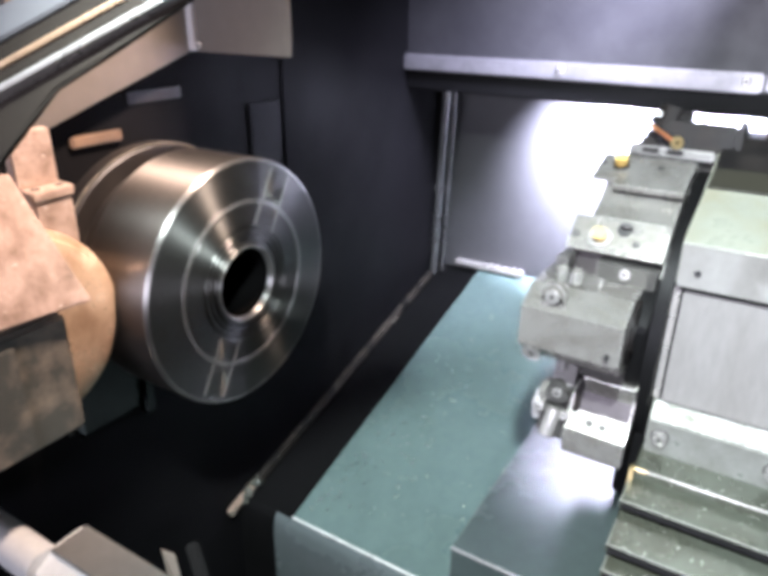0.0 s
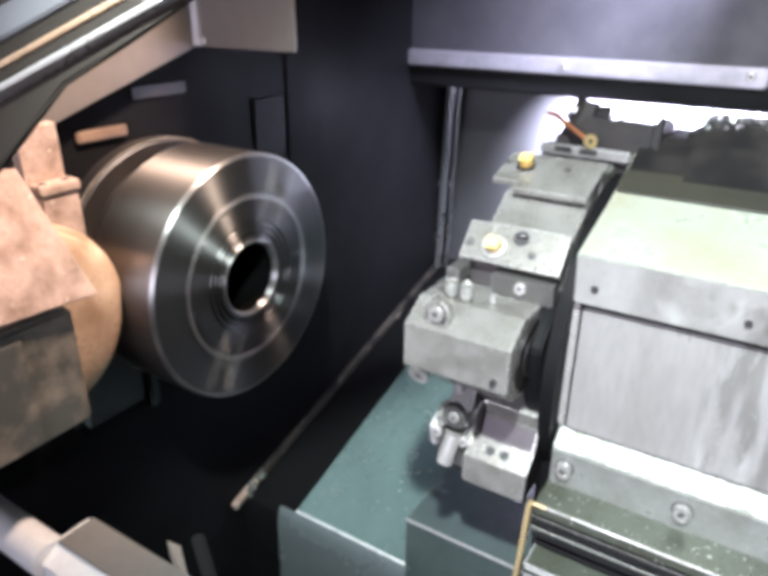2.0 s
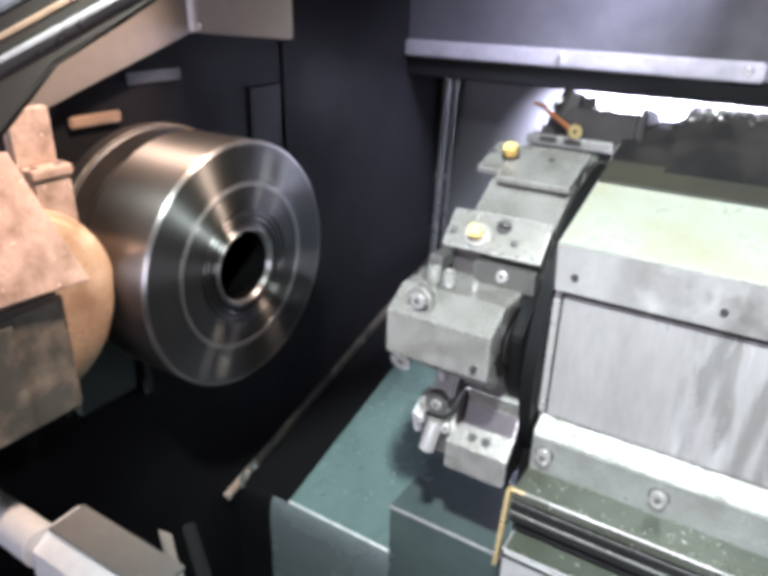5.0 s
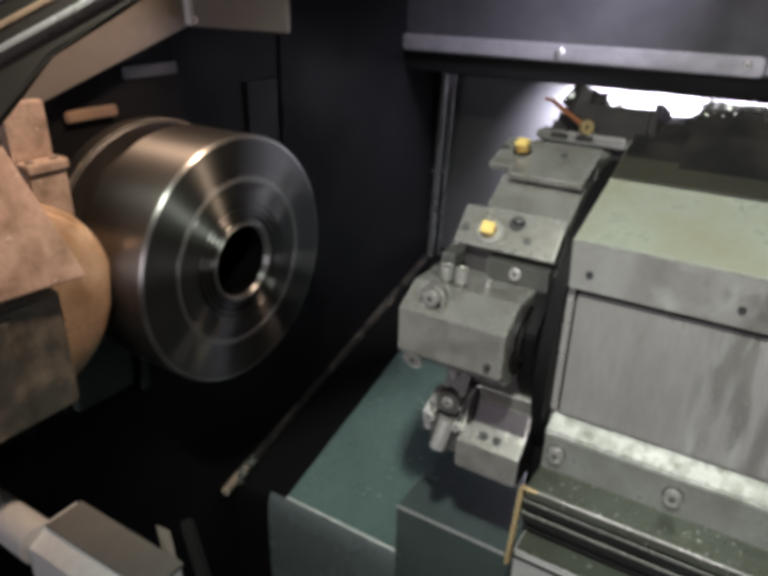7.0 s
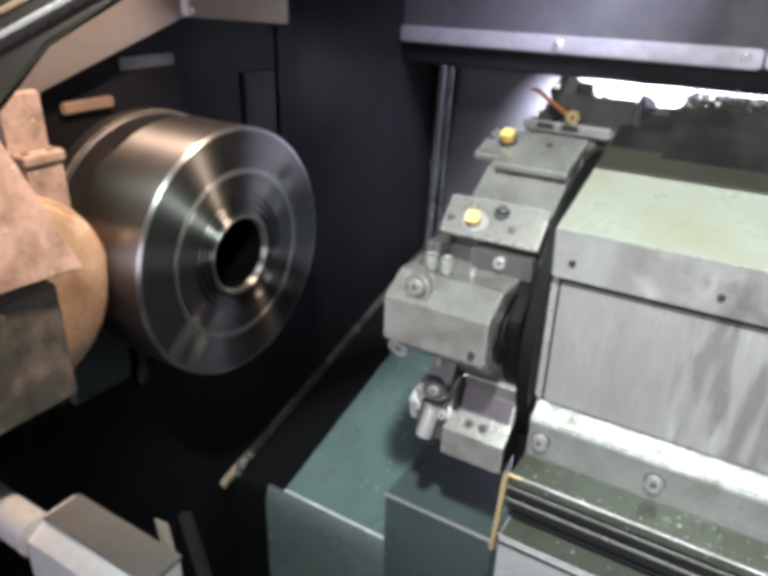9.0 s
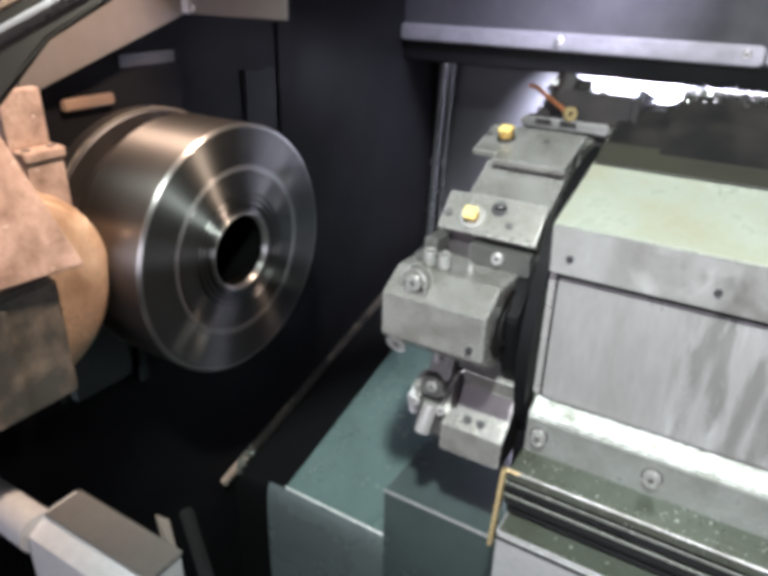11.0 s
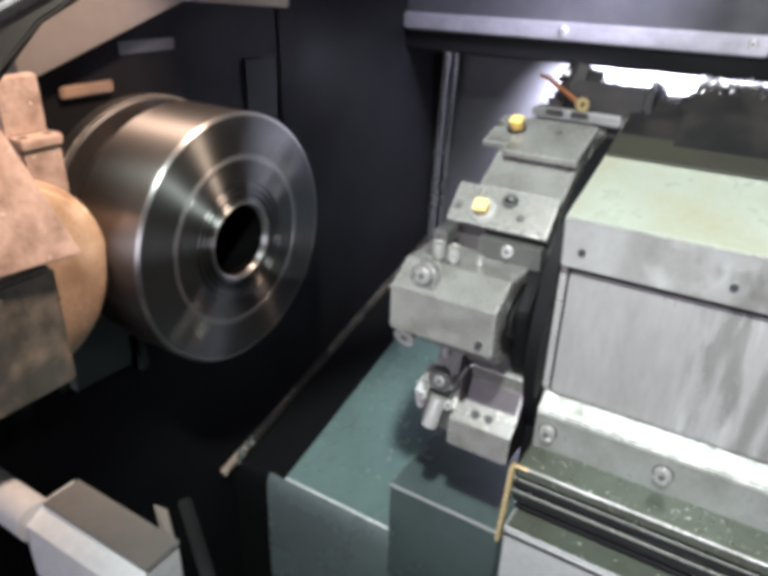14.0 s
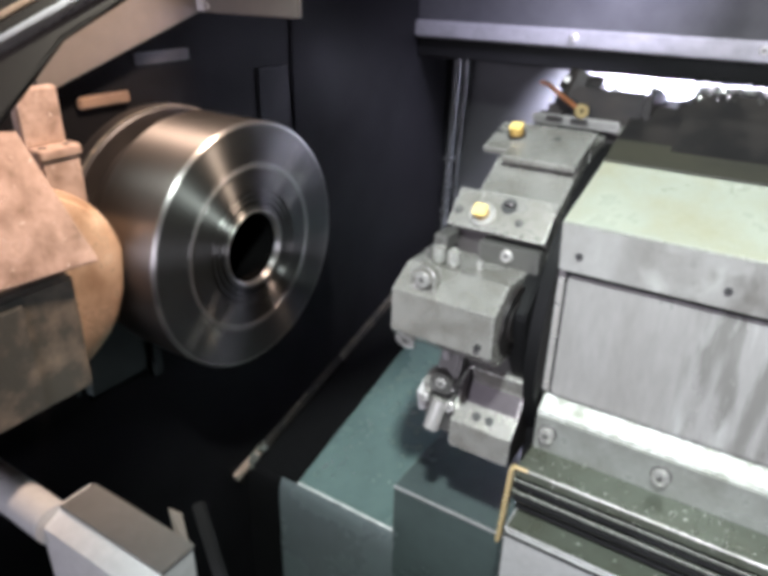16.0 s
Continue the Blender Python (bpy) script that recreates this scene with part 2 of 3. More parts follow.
    "ringsteel": material("fine_turned_steel", (0.17, 0.172, 0.164), (0.13, 0.13, 0.124), 0.42, 0.85, 220, 9, 0.5, 0.015, 0.03, radial=0.85),
    "grime": material("caked_oily_dirt", (0.040, 0.046, 0.038), (0.17, 0.135, 0.10), 0.55, 0.0, 120, 26, 0.7, 0.5),
    "dullbrown": material("oil_darkened_bracket", (0.13, 0.085, 0.055), (0.06, 0.04, 0.026), 0.45, 0.1, 120, 30, 0.7, 0.2),
    "tagplate": material("dull_tag_plate", (0.022, 0.021, 0.021), (0.012, 0.012, 0.012), 0.45, 0.2, 90, 20, 0.7, 0.05),
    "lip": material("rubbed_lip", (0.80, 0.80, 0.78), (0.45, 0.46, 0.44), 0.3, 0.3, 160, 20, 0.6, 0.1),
    "railsteel": material("dull_rail_steel", (0.24, 0.236, 0.25), (0.12, 0.12, 0.125), 0.36, 0.5, 160, 9, 0.7, 0.05),
    "chip": material("swarf", (0.6, 0.6, 0.58), None, 0.3, 1.0),
}


# ---- mesh helpers ----
def part(name, bm, mat, parent=None, label="", smooth=False):
    """One mesh object from a bmesh, under a thing or a part."""
    me = bpy.data.meshes.new(name)
    bmesh.ops.recalc_face_normals(bm, faces=bm.faces)
    bm.to_mesh(me)
    bm.free()
    me.materials.append(M[mat])
    if smooth:
        for p in me.polygons:
            p.use_smooth = True
        me.set_sharp_from_angle(angle=radians(32))
    ob = new(name, me)
    if parent is not None:
        ob.parent = parent
    if label:
        ob["label"] = label
    return ob


def soften(bm, width, segments=2):
    if width:
        edges = [e for e in bm.edges if len(e.link_faces) == 2 and e.calc_face_angle(0) > radians(25)]
        bmesh.ops.bevel(bm, geom=edges, offset=width, segments=segments, affect="EDGES", clamp_overlap=True)
    return bm


def box(x0, x1, y0, y1, z0, z1, bevel=0.002):
    bm = bmesh.new()
    bmesh.ops.create_cube(bm, size=1)
    for v in bm.verts:
        v.co = Vector((x0 + (v.co.x + 0.5) * (x1 - x0), y0 + (v.co.y + 0.5) * (y1 - y0), z0 + (v.co.z + 0.5) * (z1 - z0)))
    return soften(bm, bevel)


def prism(profile, x0, x1, bevel=0.002):
    """A (y, z) outline drawn out along x."""
    bm = bmesh.new()
    f = bm.faces.new([bm.verts.new((x0, y, z)) for y, z in profile])
    g = bmesh.ops.extrude_face_region(bm, geom=[f])
    for v in g["geom"]:
        if isinstance(v, bmesh.types.BMVert):
            v.co.x = x1
    return soften(bm, bevel)


def lathe(profile, steps=96):
    """(x, radius) pairs turned round the x axis; the first and last close the shape where the radius is 0."""
    bm = bmesh.new()
    rings = []
    for x, r in profile:
        rings.append([bm.verts.new((x, r * math.cos(2 * math.pi * i / steps), r * math.sin(2 * math.pi * i / steps))) for i in range(steps)])
    for a, b in zip(rings, rings[1:]):
        for i in range(steps):
            j = (i + 1) % steps
            bm.faces.new((a[i], a[j], b[j], b[i]))
    return bm


def rod(p, q, r, steps=20, r2=None, bevel=0.0):
    """A round bar from p to q."""
    p, q = Vector(p), Vector(q)
    bm = bmesh.new()
    bmesh.ops.create_cone(bm, cap_ends=True, segments=steps, radius1=r, radius2=r if r2 is None else r2, depth=(q - p).length)
    bm.transform(Matrix.Translation((p + q) / 2) @ (q - p).to_track_quat("Z", "Y").to_matrix().to_4x4())
    return soften(bm, bevel, 1)


def joined(*bms):
    out = bmesh.new()
    for b in bms:
        me = bpy.data.meshes.new("piece")
        b.to_mesh(me)
        b.free()
        out.from_mesh(me)
        bpy.data.meshes.remove(me)
    return out


def moved(bm, m):
    bm.transform(m)
    return bm


def thing(name, label, category, group="", kind=""):
    return tagged(new(name), label, category, group, kind)


def structure(name, bm, mat, label, category, smooth=False):
    return tagged(part(name, bm, mat, None, "", smooth), label, category, "", "structure")


def cap_screw(parent, p, n, r=0.008, h=0.006, name="screw"):
    """A socket-head screw at p, standing out along n."""
    p, n = Vector(p), Vector(n).normalized()
    s = part(name, rod(p, p + n * h, r, 24, None, min(r * 0.3, h * 0.45)), "screw", parent, "", True)
    part("socket", rod(p + n * (h - 0.0005), p + n * (h + 0.0003), r * 0.42, 6), "socket", s)
    return s


# ---- the enclosure ----
SLOPE, BED0 = math.tan(radians(15.8)), 0.5526


def bed_z(y):
    return BED0 + SLOPE * y


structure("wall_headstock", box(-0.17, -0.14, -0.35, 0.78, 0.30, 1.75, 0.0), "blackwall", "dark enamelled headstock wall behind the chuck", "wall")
structure("wall_back", box(-0.17, 1.30, 0.745, 0.775, 0.55, 1.132, 0.0), "greywall", "grey sheet-metal back wall lit by the work light", "wall")
# shade under the upper wall, put in as a separate black piece
structure("lintel_shade_band", box(-0.139, 1.30, 0.567, 0.744, 1.133, 1.165, 0.003), "gap", "underside band of the upper wall, coloured black for its shade", "trim")
structure("wall_lintel", box(-0.139, 1.30, 0.565, 0.775, 1.166, 1.75, 0.003), "uppergrey", "grey sheet-metal upper wall with a stained face", "wall")
structure("wall_right", box(1.30, 1.33, -0.35, 0.78, 0.30, 1.75, 0.0), "greywall", "plain grey end wall of the enclosure", "wall")
structure("ceiling", box(-0.17, 1.33, -0.10, 0.78, 1.752, 1.78, 0.0), "uppergrey", "plain grey roof sheet of the enclosure", "ceiling")
structure("floor_pan", box(-0.17, 1.33, -0.60, 0.78, 0.27, 0.298, 0.0), "pan", "black oily chip pan under the bed", "floor")
structure("wall_front", box(-0.17, 1.33, -0.63, -0.602, 0.0, 0.80, 0.0), "frame", "dark painted front apron of the machine", "wall")

# the workshop round the machine
structure("workshop_floor", box(-4, 4, -4, 3, -0.06, 0.0, 0.0), "shop", "grey concrete workshop floor", "floor")
structure("workshop_wall_north", box(-4, 4, 3.0, 3.1, 0, 3.2, 0.0), "shop", "plain workshop wall", "wall")
structure("workshop_wall_south", box(-4, 4, -4.1, -4.0, 0, 3.2, 0.0), "shop", "plain workshop wall", "wall")
structure("workshop_wall_west", box(-4.1, -4.0, -4, 3, 0, 3.2, 0.0), "shop", "plain workshop wall", "wall")
structure("workshop_wall_east", box(4.0, 4.1, -4, 3, 0, 3.2, 0.0), "shop", "plain workshop wall", "wall")
structure("workshop_ceiling", box(-4, 4, -4, 3, 3.2, 3.3, 0.0), "shop", "plain workshop ceiling", "ceiling")

# sloping bed sheet with a rolled front edge; beside the headstock wall a lower black strip stands in for shade


def bed_profile(drop):
    return [(0.742, bed_z(0.742) - drop), (0.1045, bed_z(0.1045) - drop), (0.1045, bed_z(0.1045) - drop - 0.004), (0.742, 0.66)]


structure("bed_cover", prism(bed_profile(0.0), -0.046, 1.29, 0.0), "bed", "oily green sheet-metal bed cover sloping to the front", "bed cover")
# shadow along the wall, built as a sunken near-black strip
structure("bed_shade_strip", prism(bed_profile(0.012), -0.139, -0.048, 0.0), "gap", "lowered bed strip coloured black for the shade by the wall", "gutter")
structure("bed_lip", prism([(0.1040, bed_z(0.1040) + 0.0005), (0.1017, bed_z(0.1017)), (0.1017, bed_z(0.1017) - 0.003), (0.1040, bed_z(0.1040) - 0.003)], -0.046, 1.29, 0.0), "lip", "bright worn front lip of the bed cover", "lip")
structure("bed_apron", prism([(0.1012, bed_z(0.1012) - 0.001), (0.0970, bed_z(0.0970) - 0.004), (0.0935, bed_z(0.0935) - 0.012), (0.0910, 0.545), (0.0895, 0.30), (0.1012, 0.30)], -0.074, 1.29, 0.0), "apron", "dark rolled front apron under the bed cover", "apron", True)
# left end of the apron, same outline, coloured black for shade
structure("apron_shade_end", prism([(0.1012, bed_z(0.1012) - 0.001), (0.0970, bed_z(0.0970) - 0.004), (0.0935, bed_z(0.0935) - 0.012), (0.0910, 0.545), (0.0895, 0.30), (0.1012, 0.30)], -0.139, -0.0745, 0.0), "gap", "rolled apron end coloured black for shade", "gutter", True)

# rail with its bolts along the lintel
rail = thing("lintel_rail", "bare steel rail bolted along the upper wall", "rail")
part("bar", box(-0.138, 0.405, 0.553, 0.564, 1.166, 1.192, 0.003), "railsteel", rail)
part("bar", box(0.409, 1.20, 0.553, 0.564, 1.168, 1.194, 0.003), "railsteel", rail)
for x in (0.135, 0.385, 0.66, 0.92):
    cap_screw(rail, (x, 0.553, 1.181), (0, -1, 0), 0.006, 0.004, "bolt")

post = thing("corner_post", "polished round post in the back corner", "post")
part("tube", rod((-0.132, 0.690, 0.747), (-0.119, 0.690, 1.13), 0.0085, 24), "dimsteel", post, "", True)
part("tube", rod((-0.118, 0.702, 0.750), (-0.106, 0.702, 1.13), 0.0045, 20), "dimsteel", post, "", True)
part("clip", box(-0.138, -0.112, 0.684, 0.704, 0.925, 0.935, 0.002), "dimsteel", post)

trim = thing("corner_trim", "short bright trim strip along the foot of the wall", "trim")
part("strip", box(-0.10, 0.05, 0.722, 0.742, bed_z(0.735) + 0.002, bed_z(0.735) + 0.014, 0.003), "chrome", trim)

ledge = thing("base_ledge", "dirty steel ledge along the foot of the headstock wall", "ledge")
a, b = Vector((-0.137, 0.066, bed_z(0.066))), Vector((-0.137, 0.72, bed_z(0.72)))
bm = box(0, (b - a).length, -0.006, 0.005, -0.006, 0.006, 0.002)
part("strip", moved(bm, Matrix.Translation(a) @ Matrix.Rotation(radians(90), 4, "Z") @ Matrix.Rotation(-math.atan(SLOPE), 4, "Y")), "ledge", ledge)

part("end_tip", moved(box(0.0, 0.055, -0.0065, 0.0055, 0.0, 0.0066, 0.002), Matrix.Translation(a) @ Matrix.Rotation(radians(90), 4, "Z") @ Matrix.Rotation(-math.atan(SLOPE), 4, "Y")), "brown", ledge, "tan worn end of the ledge")

random.seed(31)
lumps = []
for _ in range(46):
    at = random.choice((random.uniform(0.0, 0.07), random.uniform(0.0, 0.60)))
    k = random.uniform(0.003, 0.0075) * (1.0 if at < 0.07 else 0.6)
    p = a + (b - a).normalized() * at + Vector((random.uniform(-0.001, 0.009), 0, random.uniform(-0.003, 0.007)))
    lump = bmesh.new()
    bmesh.ops.create_icosphere(lump, subdivisions=1, radius=k)
    for v in lump.verts:
        v.co *= random.uniform(0.6, 1.25)
    lumps.append(moved(lump, Matrix.Translation(p)))
tagged(part("dirt", joined(*lumps), "grime", ledge, "caked tan dirt and chips"), kind="stuff")

# rough casting low on the headstock wall, under the swing arm
casting = thing("headstock_casting", "dark oily casting on the headstock wall", "casting")
part("body", box(-0.1395, -0.116, -0.150, -0.058, 0.835, 0.945, 0.014), "pan", casting)
part("rib", box(-0.1395, -0.126, -0.056, -0.034, 0.815, 0.885, 0.008), "pan", casting)

# ---- chuck ----
chuck = thing("chuck", "round turned-steel lathe chuck with a dark bore, spinning", "chuck")
R = 0.1305
drum = [(-0.088, 0.05), (-0.088, R - 0.004), (-0.084, R), (-0.0032, R), (-0.0032, 0.05)]
face = [(-0.0031, R - 0.0012), (0.0, R - 0.0034), (0.0, 0.086), (-0.0012, 0.0852), (-0.0012, 0.0835), (0.0, 0.0828),
        (0.0, 0.062), (-0.0015, 0.0612), (-0.0015, 0.0592), (0.0, 0.0585), (0.0, 0.0555), (-0.0015, 0.0547), (-0.0015, 0.0528), (0.0, 0.052), (0.0, 0.0495), (-0.002, 0.0488), (-0.002, 0.0462), (0.001, 0.0455), (0.001, 0.0405), (-0.003, 0.038), (-0.06, 0.038), (-0.08, 0.036)]
part("body", lathe(drum, 128), "drum", chuck, "", True)
part("face", lathe(face, 128), "chuck", chuck, "turned steel face with fine rings", True)
part("ring", lathe([(-0.001, 0.0842), (0.0004, 0.0846), (0.0004, 0.0896), (-0.001, 0.090)], 128), "ringsteel", chuck, "pale turned ring on the face", True)
part("bore_lip", lathe([(-0.004, 0.0374), (0.0016, 0.0392), (0.0018, 0.0412), (0.0, 0.0425)], 96), "ringsteel", chuck, "bright lip of the bore", True)
part("rim", lathe([(-0.0036, R + 0.0001), (-0.0022, R), (0.0002, R - 0.0026), (0.0002, R - 0.0036), (-0.003, R - 0.0036)], 128), "rim", chuck, "bright chamfered rim", True)
part("bore", lathe([(-0.0785, 0.0), (-0.0785, 0.0375), (-0.006, 0.0378), (-0.006, 0.0372), (-0.078, 0.0365), (-0.078, 0.0)], 64), "bore", chuck, "closed bore coloured black for the shade of a deep hole", True)
for k in range(2):
    turn = Matrix.Rotation(radians(180 * k + 180), 4, "X")
    for side in (-0.0145, 0.0145):
        part("slot_edge", moved(box(-0.001, 0.0005, side - 0.0016, side + 0.0016, 0.060, 0.123, 0.0003), turn), "ringsteel", chuck)
    part("jaw_slot", moved(box(-0.001, 0.0003, -0.0125, 0.0125, 0.064, 0.122, 0.0002), turn), "chuck", chuck)
spindle = thing("spindle_nose", "oil-browned spindle flange behind the chuck, darkened for shade", "spindle")
part("flange", moved(lathe([(-0.14, 0.0), (-0.14, 0.132), (-0.125, 0.132), (-0.12, 0.128), (-0.12, 0.11), (-0.094, 0.108), (-0.094, 0.0)], 96), Matrix.Translation((0, 0, 1.0))), "adapter", spindle, "", True)
part("rim", moved(lathe([(-0.124, 0.1305), (-0.124, 0.1328), (-0.1225, 0.1328), (-0.1225, 0.1305), (-0.124, 0.1305)], 96), Matrix.Translation((0, 0, 1.0))), "worn", spindle, "thin bronze-coloured rim", True)

# ---- turret: everything that rides on the cross slide, placed as it stands at its work ----
turret = thing("tool_turret", "grey indexing tool turret with bolted tool holders", "turret")
CY, CZ = 0.217, 0.942


def ring(a, r):
    return CY + r * math.cos(radians(a)), CZ + r * math.sin(radians(a))


outline = [ring(93 + 30 * k + s, 0.155) for k in range(12) for s in (-11, 11)]
part("disc", prism(outline, 0.222, 0.306, 0.002), "disc", turret)
# rear plate is black, and two black blocks are added, for shade behind the disc
part("back_plate", moved(lathe([(0.306, 0.0), (0.306, 0.168), (0.318, 0.168), (0.318, 0.0)], 48), Matrix.Translation((0, CY, CZ))), "gap", turret, "rear plate of the disc, coloured black for the gap's shade", True)
part("gap_filler", box(0.3065, 0.3192, 0.082, 0.40, 0.70, 0.96, 0.002), "gap", turret, "black filler for the shade behind the disc")
part("slide_filler", box(0.284, 0.3192, 0.150, 0.45, 0.700, 0.800, 0.002), "gap", turret, "black filler for the shade under the turret")
part("hub", moved(lathe([(0.222, 0.0), (0.210, 0.0), (0.210, 0.06), (0.222, 0.065), (0.222, 0.0)], 40), Matrix.Translation((0, CY, CZ))), "disc", turret, "", True)

body = [(0.44, 0.80), (0.44, 1.06), (0.38, 1.13), (0.25, 1.142), (0.153, 1.105), (0.058, 1.078), (0.066, 1.030), (0.080, 1.026), (0.080, 0.893), (0.080, 0.80)]
part("housing", prism(body, 0.320, 0.95, 0.003), "housing", turret)
part("top_cover", prism([(0.255, 1.146), (0.157, 1.109), (0.162, 1.102), (0.26, 1.139), (0.385, 1.127), (0.385, 1.134)], 0.322, 0.95, 0.001), "darktop", turret, "dark oiled top cover")
part("cover_band", prism([(0.1560, 1.1105), (0.1880, 1.1230), (0.1880, 1.1215), (0.1565, 1.1085)], 0.3225, 0.95, 0.0004), "olive", turret, "oiled olive edge of the top cover")
# chrome strip added to give the corner its highlight
part("corner_glint", box(0.3190, 0.3252, 0.0735, 0.0785, 0.897, 1.026, 0.0012), "chrome", turret, "chrome strip added for the housing corner's highlight")
# black backing gives the panel's groove its shadow line
part("groove_shade", box(0.3255, 0.95, 0.0755, 0.0795, 0.8955, 1.0275, 0.0), "gap", turret, "black backing for the shade in the groove round the panel")
part("front_panel", box(0.3278, 0.95, 0.0728, 0.0785, 0.896, 1.0232, 0.0015), "panel", turret, "smeared grey front panel")
part("facet_plate", prism([(0.0565, 1.076), (0.0645, 1.031), (0.067, 1.031), (0.059, 1.0765)], 0.321, 0.95, 0.0005), "stained", turret, "stained grey strip under the edge")
# highlight along the front edge, drawn as a thin pale rod
part("edge_glint", rod((0.322, 0.0572, 1.0772), (0.95, 0.0572, 1.0772), 0.0008, 8), "wiper", turret, "pale rod for the highlight on the housing's front edge", True)
part("rail_strip", prism([(0.079, 0.894), (0.059, 0.884), (0.060, 0.836), (0.079, 0.836)], 0.322, 0.95, 0.002), "wetsteel", turret, "bright steel strip with socket screws")
part("ledge", prism([(0.40, 0.834), (0.017, 0.842), (0.017, 0.832), (0.40, 0.80)], 0.3218, 0.95, 0.002), "cover", turret)
part("edge_strip", prism([(0.0080, 0.8450), (0.0170, 0.8450), (0.0010, 0.7660), (-0.0080, 0.7660)], 0.3180, 0.3222, 0.0008), "brass", turret, "brass wiper strip")
part("ledge_lip", rod((0.322, 0.0160, 0.8428), (0.95, 0.0160, 0.8428), 0.0011, 8), "wiper", turret, "rubbed edge of the ledge", True)
part("lip_end", rod((0.3205, 0.0155, 0.8430), (0.334, 0.0155, 0.8430), 0.0016, 8), "brass", turret, "brass end of the lip", True)
part("strip_face", box(0.323, 0.95, 0.0562, 0.0592, 0.838, 0.8795, 0.001), "strip", turret, "dull steel strip face")
for x in (0.336, 0.442, 0.55, 0.66):
    part("seat_ring", rod((x, 0.0566, 0.862), (x, 0.0556, 0.862), 0.0094, 24), "recess", turret, "oily seat round the screw", True)
    cap_screw(turret, (x, 0.0556, 0.862), (0, -1, 0), 0.0078, 0.006)
for x in (0.338, 0.455, 0.57):
    part("plug", rod((x, 0.064, 1.0475), (x, 0.0605, 1.0475), 0.0032, 16), "hole", turret, "", True)


def station(a):
    """The frame of a tool station: x along the spindle, y along the rim (rising), z outwards."""
    t = Matrix(((1, 0, 0), (0, math.sin(radians(a)), math.cos(radians(a))), (0, -math.cos(radians(a)), math.sin(radians(a)))))
    y, z = ring(a, 0.0)
    return Matrix.Translation((0, y, z)) @ t.to_4x4()


def flat_holder(a, front, back, tip, tongue, cap, holes, collar):
    """A thin clamped plate: front and back edge along the rim, a tongue that reaches out to tip."""
    m = station(a)
    h = part("tool_holder", moved(box(0.2335, 0.305, front, back, 0.1795, 0.186, 0.0009), m), "holder", turret, "flat grey tool holder with a yellow cap")
    part("tongue", moved(box(tip, 0.2345, tongue, back - 0.001, 0.1795, 0.1856, 0.0009), m), "holder", h)
    x, y = cap
    part("cap", moved(box(x - 0.0062, x + 0.0062, y - 0.0058, y + 0.0058, 0.1945, 0.1985, 0.001), m), "cap", h, "yellow plastic cap", True)
    part("stem", moved(rod((x, y, 0.185), (x, y, 0.196), 0.0070, 10), m), "stem", h, "brown cap stem", True)
    part("foot", moved(rod((x, y, 0.1855), (x, y, 0.1885), 0.0125 if collar else 0.0092, 28, None, 0.0006), m), "screw" if collar else "nearblack", h, "", True)
    if collar:
        part("hole", moved(rod((0.262, 0.0065, 0.180), (0.262, 0.0065, 0.1864), 0.0078, 24), m), "hole", h, "", True)
        part("plug", moved(rod((0.263, 0.0065, 0.1865), (0.263, 0.0085, 0.1868), 0.0055, 20), m), "recess", h, "", True)
    for x, y in holes:
        part("pin_hole", moved(rod((x, y, 0.18), (x, y, 0.1864), 0.0036, 14), m), "hole", h, "", True)
        part("pin", moved(rod((x + 0.0008, y + 0.0008, 0.18), (x + 0.0008, y + 0.0008, 0.1867), 0.0018, 10), m), "disc", h, "", True)
    return h


for a in (93, 123):
    part("flat", moved(box(0.223, 0.304, -0.036, 0.040, 0.146, 0.1755, 0.002), station(a)), "holder", turret)
for a in (108, 138):
    part("seat", moved(box(0.226, 0.303, -0.018, 0.015, 0.150, 0.1798, 0.001), station(a)), "disc", turret)
flat_holder(108, -0.040, 0.026, 0.2085, -0.028, (0.2325, 0.000), ((0.2125, 0.005), (0.2735, 0.0045)), False)
flat_holder(138, -0.022, 0.018, 0.2085, -0.022, (0.2405, -0.0065), ((0.2150, -0.0065), (0.2765, -0.0078)), True)
# under the second holder: a small clamp block with a screw
k = part("clamp_block", prism([(0.063, 1.040), (0.066, 1.018), (0.11, 1.000), (0.11, 1.040)], 0.243, 0.302, 0.0012), "disc", turret)
cap_screw(k, (0.272, 0.0645, 1.031), (0, -1, 0.15), 0.006, 0.003)
sector = [ring(a, 0.186 - 0.030 * max(0, (a - 165) / 27) - 0.030 * max(0, (166 - a) / 19)) for a in range(147, 196, 2)] + [ring(a, 0.12) for a in range(195, 146, -2)]
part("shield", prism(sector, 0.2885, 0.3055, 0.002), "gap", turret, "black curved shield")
# boring-bar block
b4 = part("boring_holder", prism([(-0.003, 0.960), (-0.003, 1.0025), (0.026, 1.0205), (0.09, 1.018), (0.09, 0.94), (0.02, 0.940)], 0.190, 0.292, 0.0014), "holder", turret, "heavy grey boring-bar holder")
part("end_cap", rod((0.284, 0.046, 0.978), (0.294, 0.046, 0.978), 0.034, 36, None, 0.002), "nearblack", b4, "black end cap", True)
part("bore_ring", moved(lathe([(0.2935, 0.017), (0.2935, 0.021), (0.2965, 0.021), (0.2965, 0.017), (0.2935, 0.017)], 36), Matrix.Translation((0, 0.046, 0.978))), "nearblack", b4, "", True)
part("lug", joined(box(0.2080, 0.2320, 0.001, 0.012, 1.000, 1.0185, 0.001), rod((0.220, 0.001, 1.0185), (0.220, 0.012, 1.0185), 0.0120, 28, None, 0.001)), "holder", b4)
